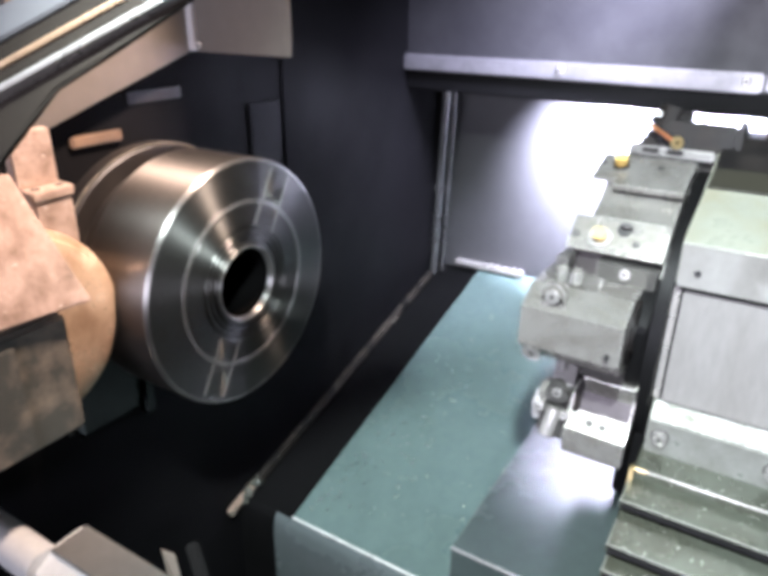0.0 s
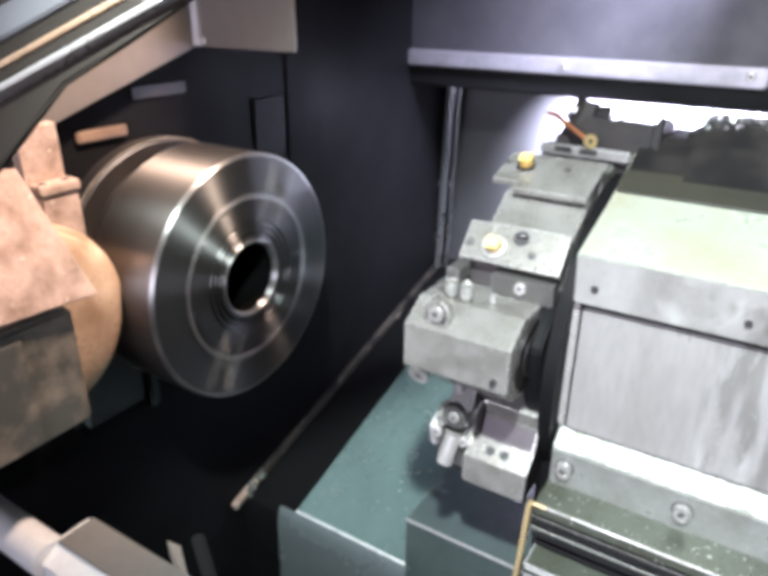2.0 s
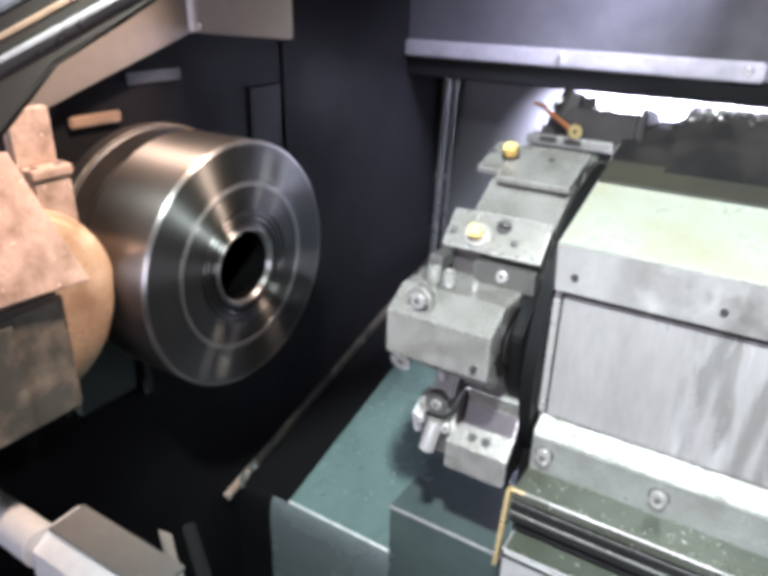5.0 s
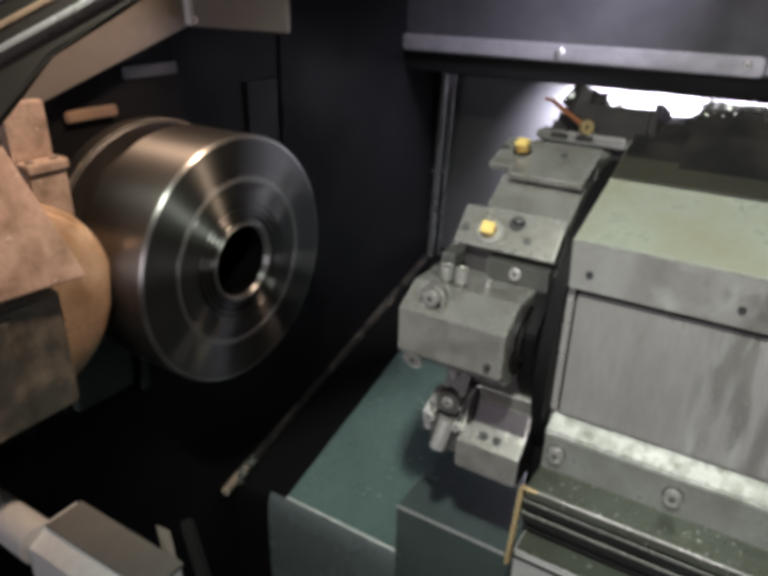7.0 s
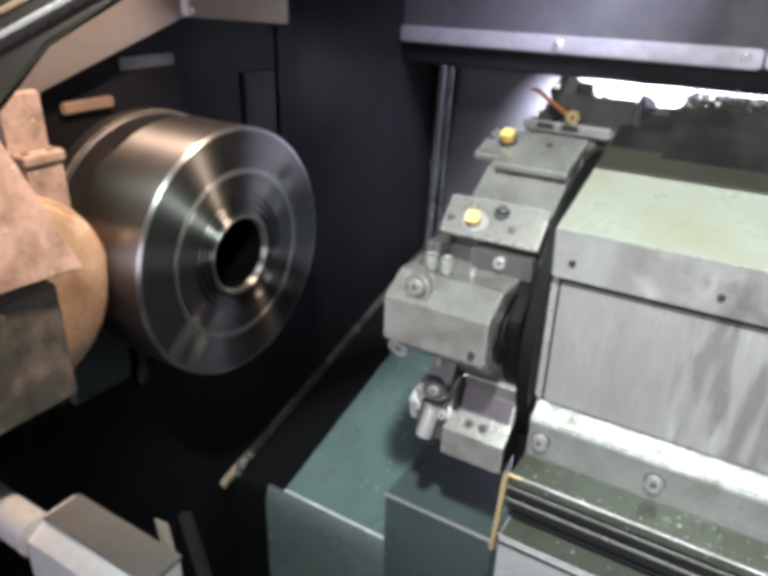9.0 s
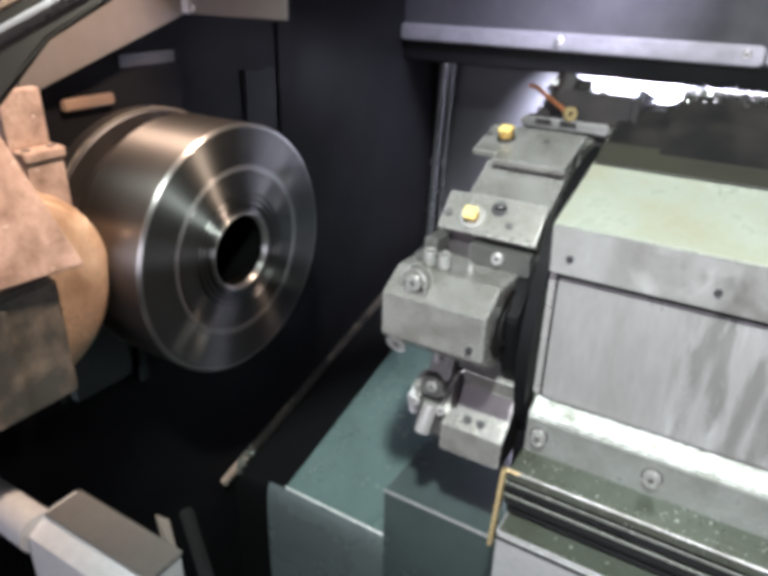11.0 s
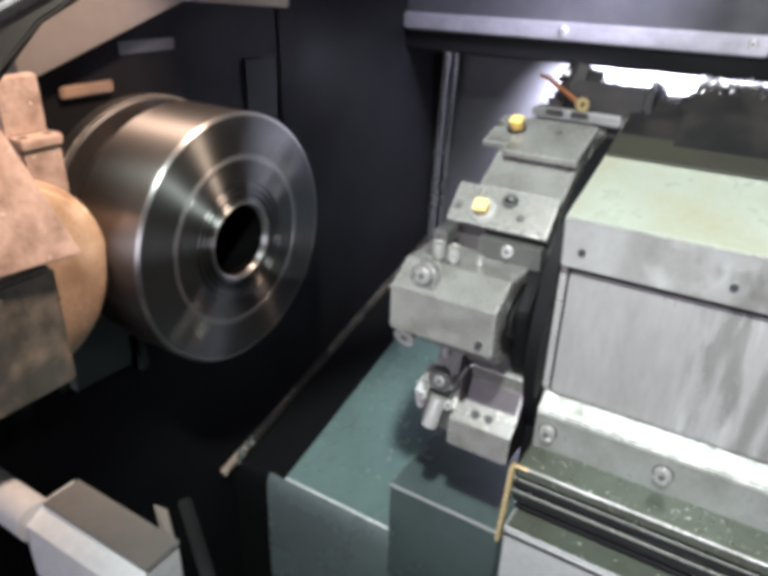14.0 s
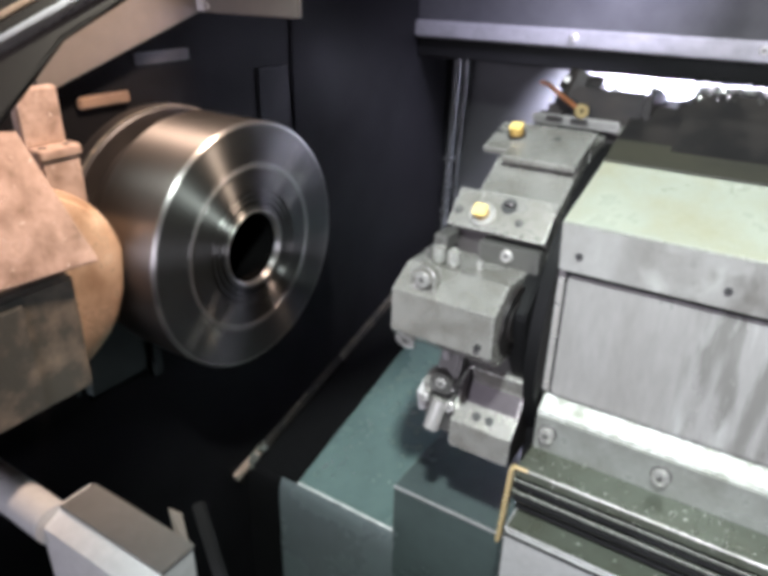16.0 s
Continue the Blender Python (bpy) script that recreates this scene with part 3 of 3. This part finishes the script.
# block added to darken the open space behind the pins
part("pin_filler", box(0.2130, 0.2450, 0.078, 0.11, 0.985, 1.048, 0.002), "recess", b4, "dark filler for the shade behind the pins")
cap_screw(b4, (0.2195, 0.0012, 1.0175), (0, -1, 0), 0.0074, 0.0025)
for x, y, z in ((0.217, 0.036, 1.016), (0.232, 0.036, 1.016)):
    part("pin", joined(rod((x, y, z - 0.01), (x, y, z + 0.014), 0.0042, 16, None, 0.001), rod((x, y, z + 0.008), (x, y, z + 0.019), 0.0058, 12, None, 0.001)), "holder", b4, "", True)
part("bar_clamp", joined(box(0.198, 0.213, 0.040, 0.072, 1.010, 1.030, 0.003), box(0.206, 0.219, 0.044, 0.072, 1.028, 1.045, 0.002)), "disc", b4)
part("pin", rod((0.254, 0.046, 1.012), (0.254, 0.046, 1.028), 0.003, 12), "screw", b4, "", True)
part("set_screw", rod((0.280, 0.0, 0.970), (0.280, -0.0065, 0.970), 0.003, 12), "hole", b4, "", True)
cap_screw(b4, (0.205, 0.010, 0.955), (0, -0.8, -0.3), 0.008, 0.012)
# turning holder with two holes: sloping strip, recessed face, and a raised wall with a rubbed edge
b5 = part("turning_holder", prism([(0.0400, 0.8165), (0.0415, 0.8470), (0.0580, 0.8632), (0.0665, 0.8840), (0.0665, 0.8860), (0.13, 0.905), (0.13, 0.8165)], 0.2380, 0.304, 0.0012), "holder", turret, "grey turning-tool holder with two screw holes")
n5 = Vector((0, -0.70, 0.714))
for x in (0.2635, 0.2780):
    p = Vector((x, 0.0500, 0.8554))
    part("screw_hole", rod(p - n5 * 0.002, p + n5 * 0.0006, 0.0046, 18), "hole", b5, "", True)
# thin dark sheet over the recess, for a face that gets no light
part("recess_shade", prism([(0.0577, 0.8640), (0.0662, 0.8842), (0.0672, 0.8836), (0.0587, 0.8634)], 0.2470, 0.3025, 0.0003), "recess", b5, "recessed face coloured dark for its shade")
# black sheet added over the holder's right side to keep it in shade
part("side_shade", prism([(0.0405, 0.8170), (0.0420, 0.8470), (0.0585, 0.8630), (0.0670, 0.8845), (0.0950, 0.9050), (0.13, 0.905), (0.13, 0.8170)], 0.3042, 0.3056, 0.0003), "nearblack", b5, "holder side coloured black for shade")
part("raised_wall", prism([(0.0668, 0.8862), (0.0630, 0.9030), (0.0750, 0.9110), (0.095, 0.905), (0.095, 0.8862)], 0.2490, 0.3030, 0.0012), "holder", b5)
part("bracket_plate", prism([(0.0705, 0.9085), (0.0660, 0.9240), (0.082, 0.932), (0.095, 0.905)], 0.2360, 0.3030, 0.0015), "disc", b5)
swan = [(0.2250, 0.0440, 0.8770), (0.2310, 0.0450, 0.8755), (0.2370, 0.0480, 0.8790), (0.2410, 0.0530, 0.8860), (0.2435, 0.0575, 0.8950), (0.2460, 0.0605, 0.9015), (0.2510, 0.0622, 0.9040), (0.3030, 0.0622, 0.9035), (0.3045, 0.0700, 0.9130)]
part("rim", joined(*[rod(p, q, 0.0010, 8) for p, q in zip(swan, swan[1:])]), "wiper", b5, "rubbed bright edge", True)
part("channel", prism([(0.050, 0.866), (0.0600, 0.903), (0.075, 0.905), (0.075, 0.866)], 0.2425, 0.2488, 0.0008), "nearblack", b5, "dark channel beside the clamp")
part("tool_clamp", joined(rod((0.2275, 0.036, 0.8910), (0.2275, 0.062, 0.8935), 0.0128, 28, None, 0.002), prism([(0.040, 0.896), (0.060, 0.890), (0.075, 0.925), (0.052, 0.921)], 0.218, 0.242, 0.003)), "disc", b5, "", True)
part("stud", rod((0.2270, 0.046, 0.9150), (0.2270, 0.044, 0.9290), 0.0040, 14, None, 0.0008), "bright", b5, "", True)
part("locking_nut", rod((0.2215, 0.032, 0.8385), (0.2265, 0.040, 0.8665), 0.0085, 28, None, 0.002), "chrome", b5, "bright round locking nut", True)
part("nut_seat", prism([(0.046, 0.826), (0.042, 0.868), (0.070, 0.880), (0.075, 0.818)], 0.206, 0.2385, 0.003), "disc", b5)
part("side_block", prism([(0.036, 0.850), (0.031, 0.874), (0.05, 0.884), (0.055, 0.846)], 0.2020, 0.2110, 0.002), "bright", b5)
part("link_arm", prism([(0.036, 0.874), (0.033, 0.888), (0.052, 0.898), (0.056, 0.876)], 0.2070, 0.2190, 0.003), "holder", b5)
cap_screw(b5, (0.2275, 0.036, 0.8910), (0, -1, 0), 0.0058, 0.002)
cap_screw(b5, (0.2115, 0.034, 0.8700), (0, -1, 0.2), 0.0050, 0.004)
cap_screw(b5, (0.2375, 0.042, 0.8620), (0, -1, 0.3), 0.0050, 0.004)

# coolant tool on top
m = station(78)
# backlit shade of this holder is in its near-black colour
t1 = part("coolant_holder", moved(box(0.258, 0.336, -0.028, 0.046, 0.150, 0.218, 0.004), m), "nearblack", turret, "tool holder coloured black as if backlit, with a copper coolant pipe")
part("ramp", moved(joined(box(0.226, 0.260, -0.026, 0.030, 0.150, 0.198, 0.008), box(0.238, 0.262, -0.022, 0.030, 0.190, 0.214, 0.008)), m), "nearblack", t1)
part("end_post", moved(box(0.335, 0.341, -0.030, 0.048, 0.150, 0.225, 0.002), m), "nearblack", t1)
part("base_plate", moved(box(0.226, 0.318, -0.043, -0.031, 0.176, 0.187, 0.002), m), "disc", t1)
for x in (0.242, 0.268):
    part("window", moved(box(x, x + 0.018, -0.0436, -0.040, 0.179, 0.185, 0.0005), m), "nearblack", t1)
part("nozzle", moved(joined(rod((0.254, -0.004, 0.206), (0.260, -0.002, 0.232), 0.0135, 6, None, 0.002), rod((0.246, -0.006, 0.214), (0.254, -0.006, 0.226), 0.009, 8, None, 0.002), rod((0.268, 0.0, 0.222), (0.282, 0.0, 0.222), 0.009, 8, None, 0.002)), m), "nearblack", t1)
cap_screw(t1, m @ Vector((0.249, -0.020, 0.224)), m.to_3x3() @ Vector((0, -1, 0.2)), 0.0035, 0.003)
part("coolant_pipe", moved(joined(rod((0.224, -0.026, 0.218), (0.234, -0.029, 0.216), 0.0021, 12), rod((0.234, -0.029, 0.216), (0.244, -0.033, 0.210), 0.0023, 12), rod((0.244, -0.033, 0.210), (0.274, -0.041, 0.194), 0.0026, 12)), m), "copper", t1, "copper coolant pipe", True)
part("pipe_eye", moved(lathe([(-0.002, 0.003), (-0.002, 0.0072), (0.002, 0.0072), (0.002, 0.003), (-0.002, 0.003)], 24), m @ Matrix.Translation((0.277, -0.042, 0.193)) @ Matrix.Rotation(radians(-40), 4, "Z")), "brass", t1, "brass eye fitting", True)
cap_screw(t1, m @ Vector((0.298, -0.012, 0.218)), m.to_3x3() @ Vector((0, 0, 1)), 0.004, 0.003)
part("motor_cover", prism([(0.158, 1.107), (0.225, 1.146), (0.26, 1.163), (0.35, 1.158), (0.40, 1.12)], 0.362, 0.95, 0.012), "darktop", turret, "dark oiled motor cover")
random.seed(4)
chips = []
for _ in range(700):
    x, y = 0.372 + 0.33 * random.random() ** 1.3, random.gauss(0.272, 0.011)
    z = 1.146 + (y - 0.225) * 0.48 if y < 0.26 else 1.163
    k = random.uniform(0.3, 0.9)
    chips.append(moved(box(-0.0022 * k, 0.0022 * k, -0.0006, 0.0006, -0.0005, 0.0005, 0.0), Matrix.Translation((x, y, z + random.uniform(0.0, 0.007))) @ Euler([random.uniform(0, 3) for _ in range(3)]).to_matrix().to_4x4()))
tagged(part("swarf", joined(*chips), "chip", turret, "bright steel swarf"), kind="stuff")

random.seed(9)
chips = []
for _ in range(45):
    x, y = random.uniform(0.325, 0.62), random.uniform(0.020, 0.058)
    chips.append(moved(box(-0.001, 0.001, -0.0005, 0.0005, -0.0003, 0.0003, 0.0), Matrix.Translation((x, y, 0.8425 - (y - 0.017) * 0.02)) @ Euler([random.uniform(0, 3) for _ in range(3)]).to_matrix().to_4x4()))
tagged(part("swarf", joined(*chips), "chip", turret, "small bright steel chips"), kind="stuff")

# ---- saddle and telescopic way covers ----
saddle = thing("saddle", "dark green painted saddle box on the bed", "saddle")
part("body", box(0.1447, 0.95, 0.088, 0.50, 0.30, 0.676, 0.002), "saddle", saddle)
part("edge", box(0.146, 0.94, 0.0865, 0.0885, 0.6735, 0.6768, 0.0005), "bright", saddle, "bright worn front edge")
covers = []
for k, (y, z, share) in enumerate(((0.022, 0.823, 0.60), (0.020, 0.810, 0.20), (0.024, 0.797, 0.0), (-0.004, 0.785, 0.0))):
    c = thing("way_cover", "oily telescopic steel way cover plate", "way cover", "telescopic way covers")
    drop = 0.17 if k == 3 else 0.010
    part("plate", prism([(0.30, z + 0.001), (y, z), (y, z - drop), (y + 0.003, z - drop), (y + 0.003, z - 0.003), (0.30, z - 0.002)], 0.319 + 0.002 * k, 0.95, 0.0006), "cover", c)
    part("wiper", joined(rod((0.319 + 0.002 * k, y - 0.001, z + 0.001), (0.95, y - 0.001, z + 0.001), 0.0008, 10), rod((0.320 + 0.002 * k, y - 0.001, z + 0.001), (0.320 + 0.002 * k, y + 0.035, z + 0.002), 0.0008, 8)), "bright" if k == 3 else "wiper", c, "bright wiper edge", True)
    # black bar that stands in for shade between the plates
    part("rib", rod((0.321 + 0.002 * k, y - 0.0006, z - 0.0055), (0.95, y - 0.0006, z - 0.0055), 0.0032, 8), "gap", c, "black bar for the shade in the gap under the plate", True)
    if k == 3:
        # pale slab over the front, bringing in frontal light by colour
        part("front_face", box(0.3265, 0.95, -0.0068, -0.0044, 0.622, 0.7835, 0.0008), "sill", c, "front face of the lowest plate, coloured pale for the light on it")
    covers.append((c, share))

# ---- parts beside the chuck, lit by the workshop ----
arm = thing("swing_arm", "oil-stained cast swing arm on a bronze hub", "swing arm")
part("hub", moved(lathe([(-0.1385, 0.0), (-0.1385, 0.070), (-0.062, 0.080), (-0.056, 0.0870), (-0.046, 0.0885), (-0.042, 0.0872), (-0.040, 0.0825), (-0.037, 0.0805), (-0.0350, 0.0750), (-0.0335, 0.0700), (-0.0310, 0.0580), (-0.0295, 0.0400), (-0.0290, 0.0200), (-0.0290, 0.0)], 96), Matrix.Translation((0, -0.2135, 1.020))), "hub", arm, "tarnished bronze hub", True)


def sheet(points, thick):
    """A flat plate through three or more corners, thickened to its back."""
    bm = bmesh.new()
    f = bm.faces.new([bm.verts.new(p) for p in points])
    f.normal_update()
    n = f.normal.copy()
    g = bmesh.ops.extrude_face_region(bm, geom=[f])
    for v in g["geom"]:
        if isinstance(v, bmesh.types.BMVert):
            v.co -= n * thick
    return soften(bm, min(0.0015, abs(thick) * 0.3))


# the arm stands out from the wall on its hub
REACH = Matrix.Translation((0.454, -0.47, 1.27)) @ Matrix.Scale(0.88, 4) @ Matrix.Translation((-0.454, 0.47, -1.27))
part("top_plate", moved(sheet([(-0.072, -0.131, 1.014), (-0.106, -0.164, 1.136), (-0.112, -0.28, 1.150), (-0.080, -0.28, 1.018)], 0.006), REACH), "brown", arm, "oil-stained tan cover plate")
part("side_box", moved(box(-0.136, -0.083, -0.29, -0.153, 0.882, 1.006, 0.004), REACH), "worn", arm, "paint-worn lower box")
part("side_cover", moved(box(-0.083, -0.080, -0.285, -0.206, 0.887, 0.995, 0.001), REACH), "worn", arm)
c = part("clamp", moved(box(-0.139, -0.112, -0.145, -0.106, 1.056, 1.103, 0.002), REACH), "brown", arm)
part("clamp_cap", moved(box(-0.139, -0.110, -0.146, -0.104, 1.104, 1.114, 0.0015), REACH), "brown", arm)
part("clamp_head", moved(box(-0.139, -0.128, -0.148, -0.107, 1.114, 1.165, 0.0015), REACH), "brown", arm)
for y in (-0.137, -0.113):
    part("screw_hole", moved(rod((-0.119, y, 1.110), (-0.119, y, 1.1146), 0.0042, 16), REACH), "hole", arm, "", True)

guard = thing("chuck_guard", "tan-grey folded sheet guard over the chuck", "guard")
part("side_sheet", prism([(-0.13, 1.158), (0.07, 1.222), (0.07, 1.50), (-0.13, 1.50)], -0.1385, -0.12, 0.001), "guard", guard)
part("front_sheet", box(-0.12, 0.014, 0.068, 0.074, 1.221, 1.50, 0.001), "guard", guard)
part("corner_edge", box(-0.1215, -0.112, 0.063, 0.070, 1.222, 1.50, 0.001), "bright", guard, "bright corner edge")
cap_screw(guard, (-0.109, 0.068, 1.2275), (0, -1, 0), 0.0035, 0.003)

# small plates on the headstock wall
plate = thing("wall_plate", "black cover plate screwed to the headstock wall", "plate")
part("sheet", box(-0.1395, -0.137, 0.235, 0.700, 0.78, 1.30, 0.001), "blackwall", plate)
part("slot_frame", box(-0.1395, -0.1360, 0.168, 0.226, 1.04, 1.152, 0.001), "gap", plate)
tag = thing("name_plate", "small dull metal name plate", "plate")
part("plate", box(-0.1395, -0.138, -0.01, 0.062, 1.172, 1.184, 0.0005), "tagplate", tag)
lug = thing("wall_lug", "small tan bracket on the headstock wall", "bracket")
part("block", box(-0.1395, -0.1345, -0.083, -0.024, 1.138, 1.150, 0.002), "dullbrown", lug)


def beam(p, q, side, wide, deep, bevel=0.002):
    """A bar from p to q, wide along side and deep behind it."""
    p, q = Vector(p), Vector(q)
    x = (q - p).normalized()
    y = Vector(side)
    y = (y - x * y.dot(x)).normalized()
    z = x.cross(y)
    m = Matrix((x, y, z)).transposed().to_4x4()
    m.translation = p
    return moved(box(0, (q - p).length, 0, wide, -deep / 2, deep / 2, bevel), m)


door = thing("door_frame", "dark sloping door frame with bright rails", "door frame")
E, F = Vector((0.073, -0.3616, 1.183)), Vector((0.277, -0.152, 1.333))
DOWN = Vector((0.623, -0.046, -0.781))
UP = -DOWN
part("panel", sheet([(0.1291, -0.298, 1.2249), (0.2073, -0.2140, 1.2935), (0.223, -0.204, 1.295), (0.177, -0.254, 1.2532), (0.1562, -0.2767, 1.2344), (0.1453, -0.2961, 1.2108), (0.1375, -0.3103, 1.1934)], -0.004), "frame", door)
at, k = 0.0, 0
for name, wide, mat, label in (("rail", 0.0026, "chrome", "bright rail"), ("channel", 0.0068, "frame", ""), ("rail", 0.0024, "hub", "dull tan rail"), ("channel", 0.0085, "frame", ""), ("rail", 0.014, "edge", "dull frame edge")):
    up = UP.normalized() * at
    part(name, beam(E + up, F + up, UP, wide, 0.010 if name == "rail" else 0.005, 0.0008), mat, door, label)
    at += wide

sill = thing("door_sill", "brushed metal sill block at the door", "sill")
part("bar", prism([(-0.2295, 0.857), (-0.261, 0.857), (-0.277, 0.848), (-0.277, 0.79), (-0.2295, 0.79)], 0.006, 0.135, 0.001), "sill", sill)
# top of the sill darkened by colour, as light comes from the front
part("cover", prism([(-0.2285, 0.8605), (-0.261, 0.8605), (-0.261, 0.8572), (-0.2285, 0.8572)], 0.012, 0.136, 0.0008), "silltop", sill, "cover strip coloured dark for the sill's shaded top")
part("tube", rod((-0.139, -0.262, 0.836), (0.012, -0.268, 0.845), 0.017, 24), "sill", sill, "", True)
part("tab", sheet([(0.050, -0.186, 0.818), (0.060, -0.180, 0.812), (0.080, -0.190, 0.780), (0.066, -0.194, 0.785)], 0.003), "guard", sill, "small pale bent tab")
part("strap", beam((0.062, -0.170, 0.815), (0.13, -0.200, 0.73), (1, 0.6, 0), 0.012, 0.008, 0.002), "gap", sill, "black strap at the end of the sill")


# loose chips on the bed cover, gathered in a few drifts
random.seed(21)
bed_chips = []
for _ in range(130):
    cx, cy = random.choice(((-0.02, 0.16), (0.01, 0.30), (0.03, 0.42), (0.06, 0.22)))
    x, y = cx + random.gauss(0, 0.025), cy + random.gauss(0, 0.05)
    if x > -0.04 and y > 0.125:
        k = random.uniform(0.5, 1.3)
        bed_chips.append(moved(box(-0.0016 * k, 0.0016 * k, -0.0007, 0.0007, -0.0005, 0.0005, 0.0), Matrix.Translation((x, y, bed_z(y) + 0.0006)) @ Euler((random.uniform(0, 0.5), random.uniform(0, 0.5), random.uniform(0, 3))).to_matrix().to_4x4()))
tagged(part("swarf", joined(*bed_chips), "chip"), "loose bright steel chips on the green bed cover", "swarf", "", "stuff")

# ---- what moves ----
TRAVEL = [(0.0, 0.0670, 0.1231, -0.009), (0.1, 0.050, 0.119, -0.0095), (0.2, 0.031, 0.109, -0.0096), (0.3, 0.0157, 0.0932, -0.0096), (0.4, 0.0118, 0.066, -0.005), (0.5, 0.0096, 0.0366, -0.0016), (0.6, 0.0081, 0.0124, 0.0),
          (0.75, 0.0073, -0.002, 0.0), (0.9, 0.0068, -0.0058, 0.0005), (1.0, 0.0063, -0.0060, 0.0006), (1.5, 0.0036, -0.0045, 0.0007), (2.0, 0.0001, -0.0040, 0.0008), (2.5, -0.0043, -0.0040, 0.0008), (3.0, -0.0078, -0.0038, 0.0006),
          (3.5, -0.0115, -0.0038, 0.0006), (3.75, -0.0125, -0.0036, 0.0005), (5.8, -0.0128, -0.001, 0.0), (6.0, 0.0049, 0.0, 0.0), (6.5, 0.0041, 0.0, 0.0), (7.0, 0.0, 0.0, 0.0), (7.5, -0.0030, 0.0, 0.0), (8.0, -0.0069, 0.0, 0.0),
          (8.5, -0.0106, 0.0, 0.0), (9.0, -0.0139, 0.0, 0.0), (9.4, -0.0163, 0.0, 0.0), (11.3, -0.0165, 0.0, 0.0), (11.5, 0.0042, 0.0, 0.0), (12.0, 0.0035, 0.0, 0.0), (12.5, 0.0011, 0.0, 0.0), (13.0, -0.0018, 0.0, 0.0),
          (14.0, -0.0077, 0.0, 0.0), (15.0, -0.0133, 0.0, 0.0), (16.0, -0.0189, 0.0, 0.0)]


def spin(t):
    """Degrees of the chuck: it runs up within half a second, then turns 300 times a minute."""
    drift = -18 * min(1, max(0, (t - 5.7) / 1.0))
    return drift - 30 + (540 * (t / 0.5) ** (5 / 3) if t < 0.5 else 540 + 1800 * (t - 0.5))


def motions():
    walk(turret, [(t, pose(x, y, z)) for t, x, y, z in TRAVEL])
    walk(saddle, [(t, pose(x, 0, 0)) for t, x, y, z in TRAVEL])
    for c, share in covers:
        walk(c, [(t, pose(x, y * share, 0)) for t, x, y, z in TRAVEL])
    walk(chuck, [(i / 30, pose(0, 0, 1.0, spin(i / 30))) for i in range(481)])


motions()
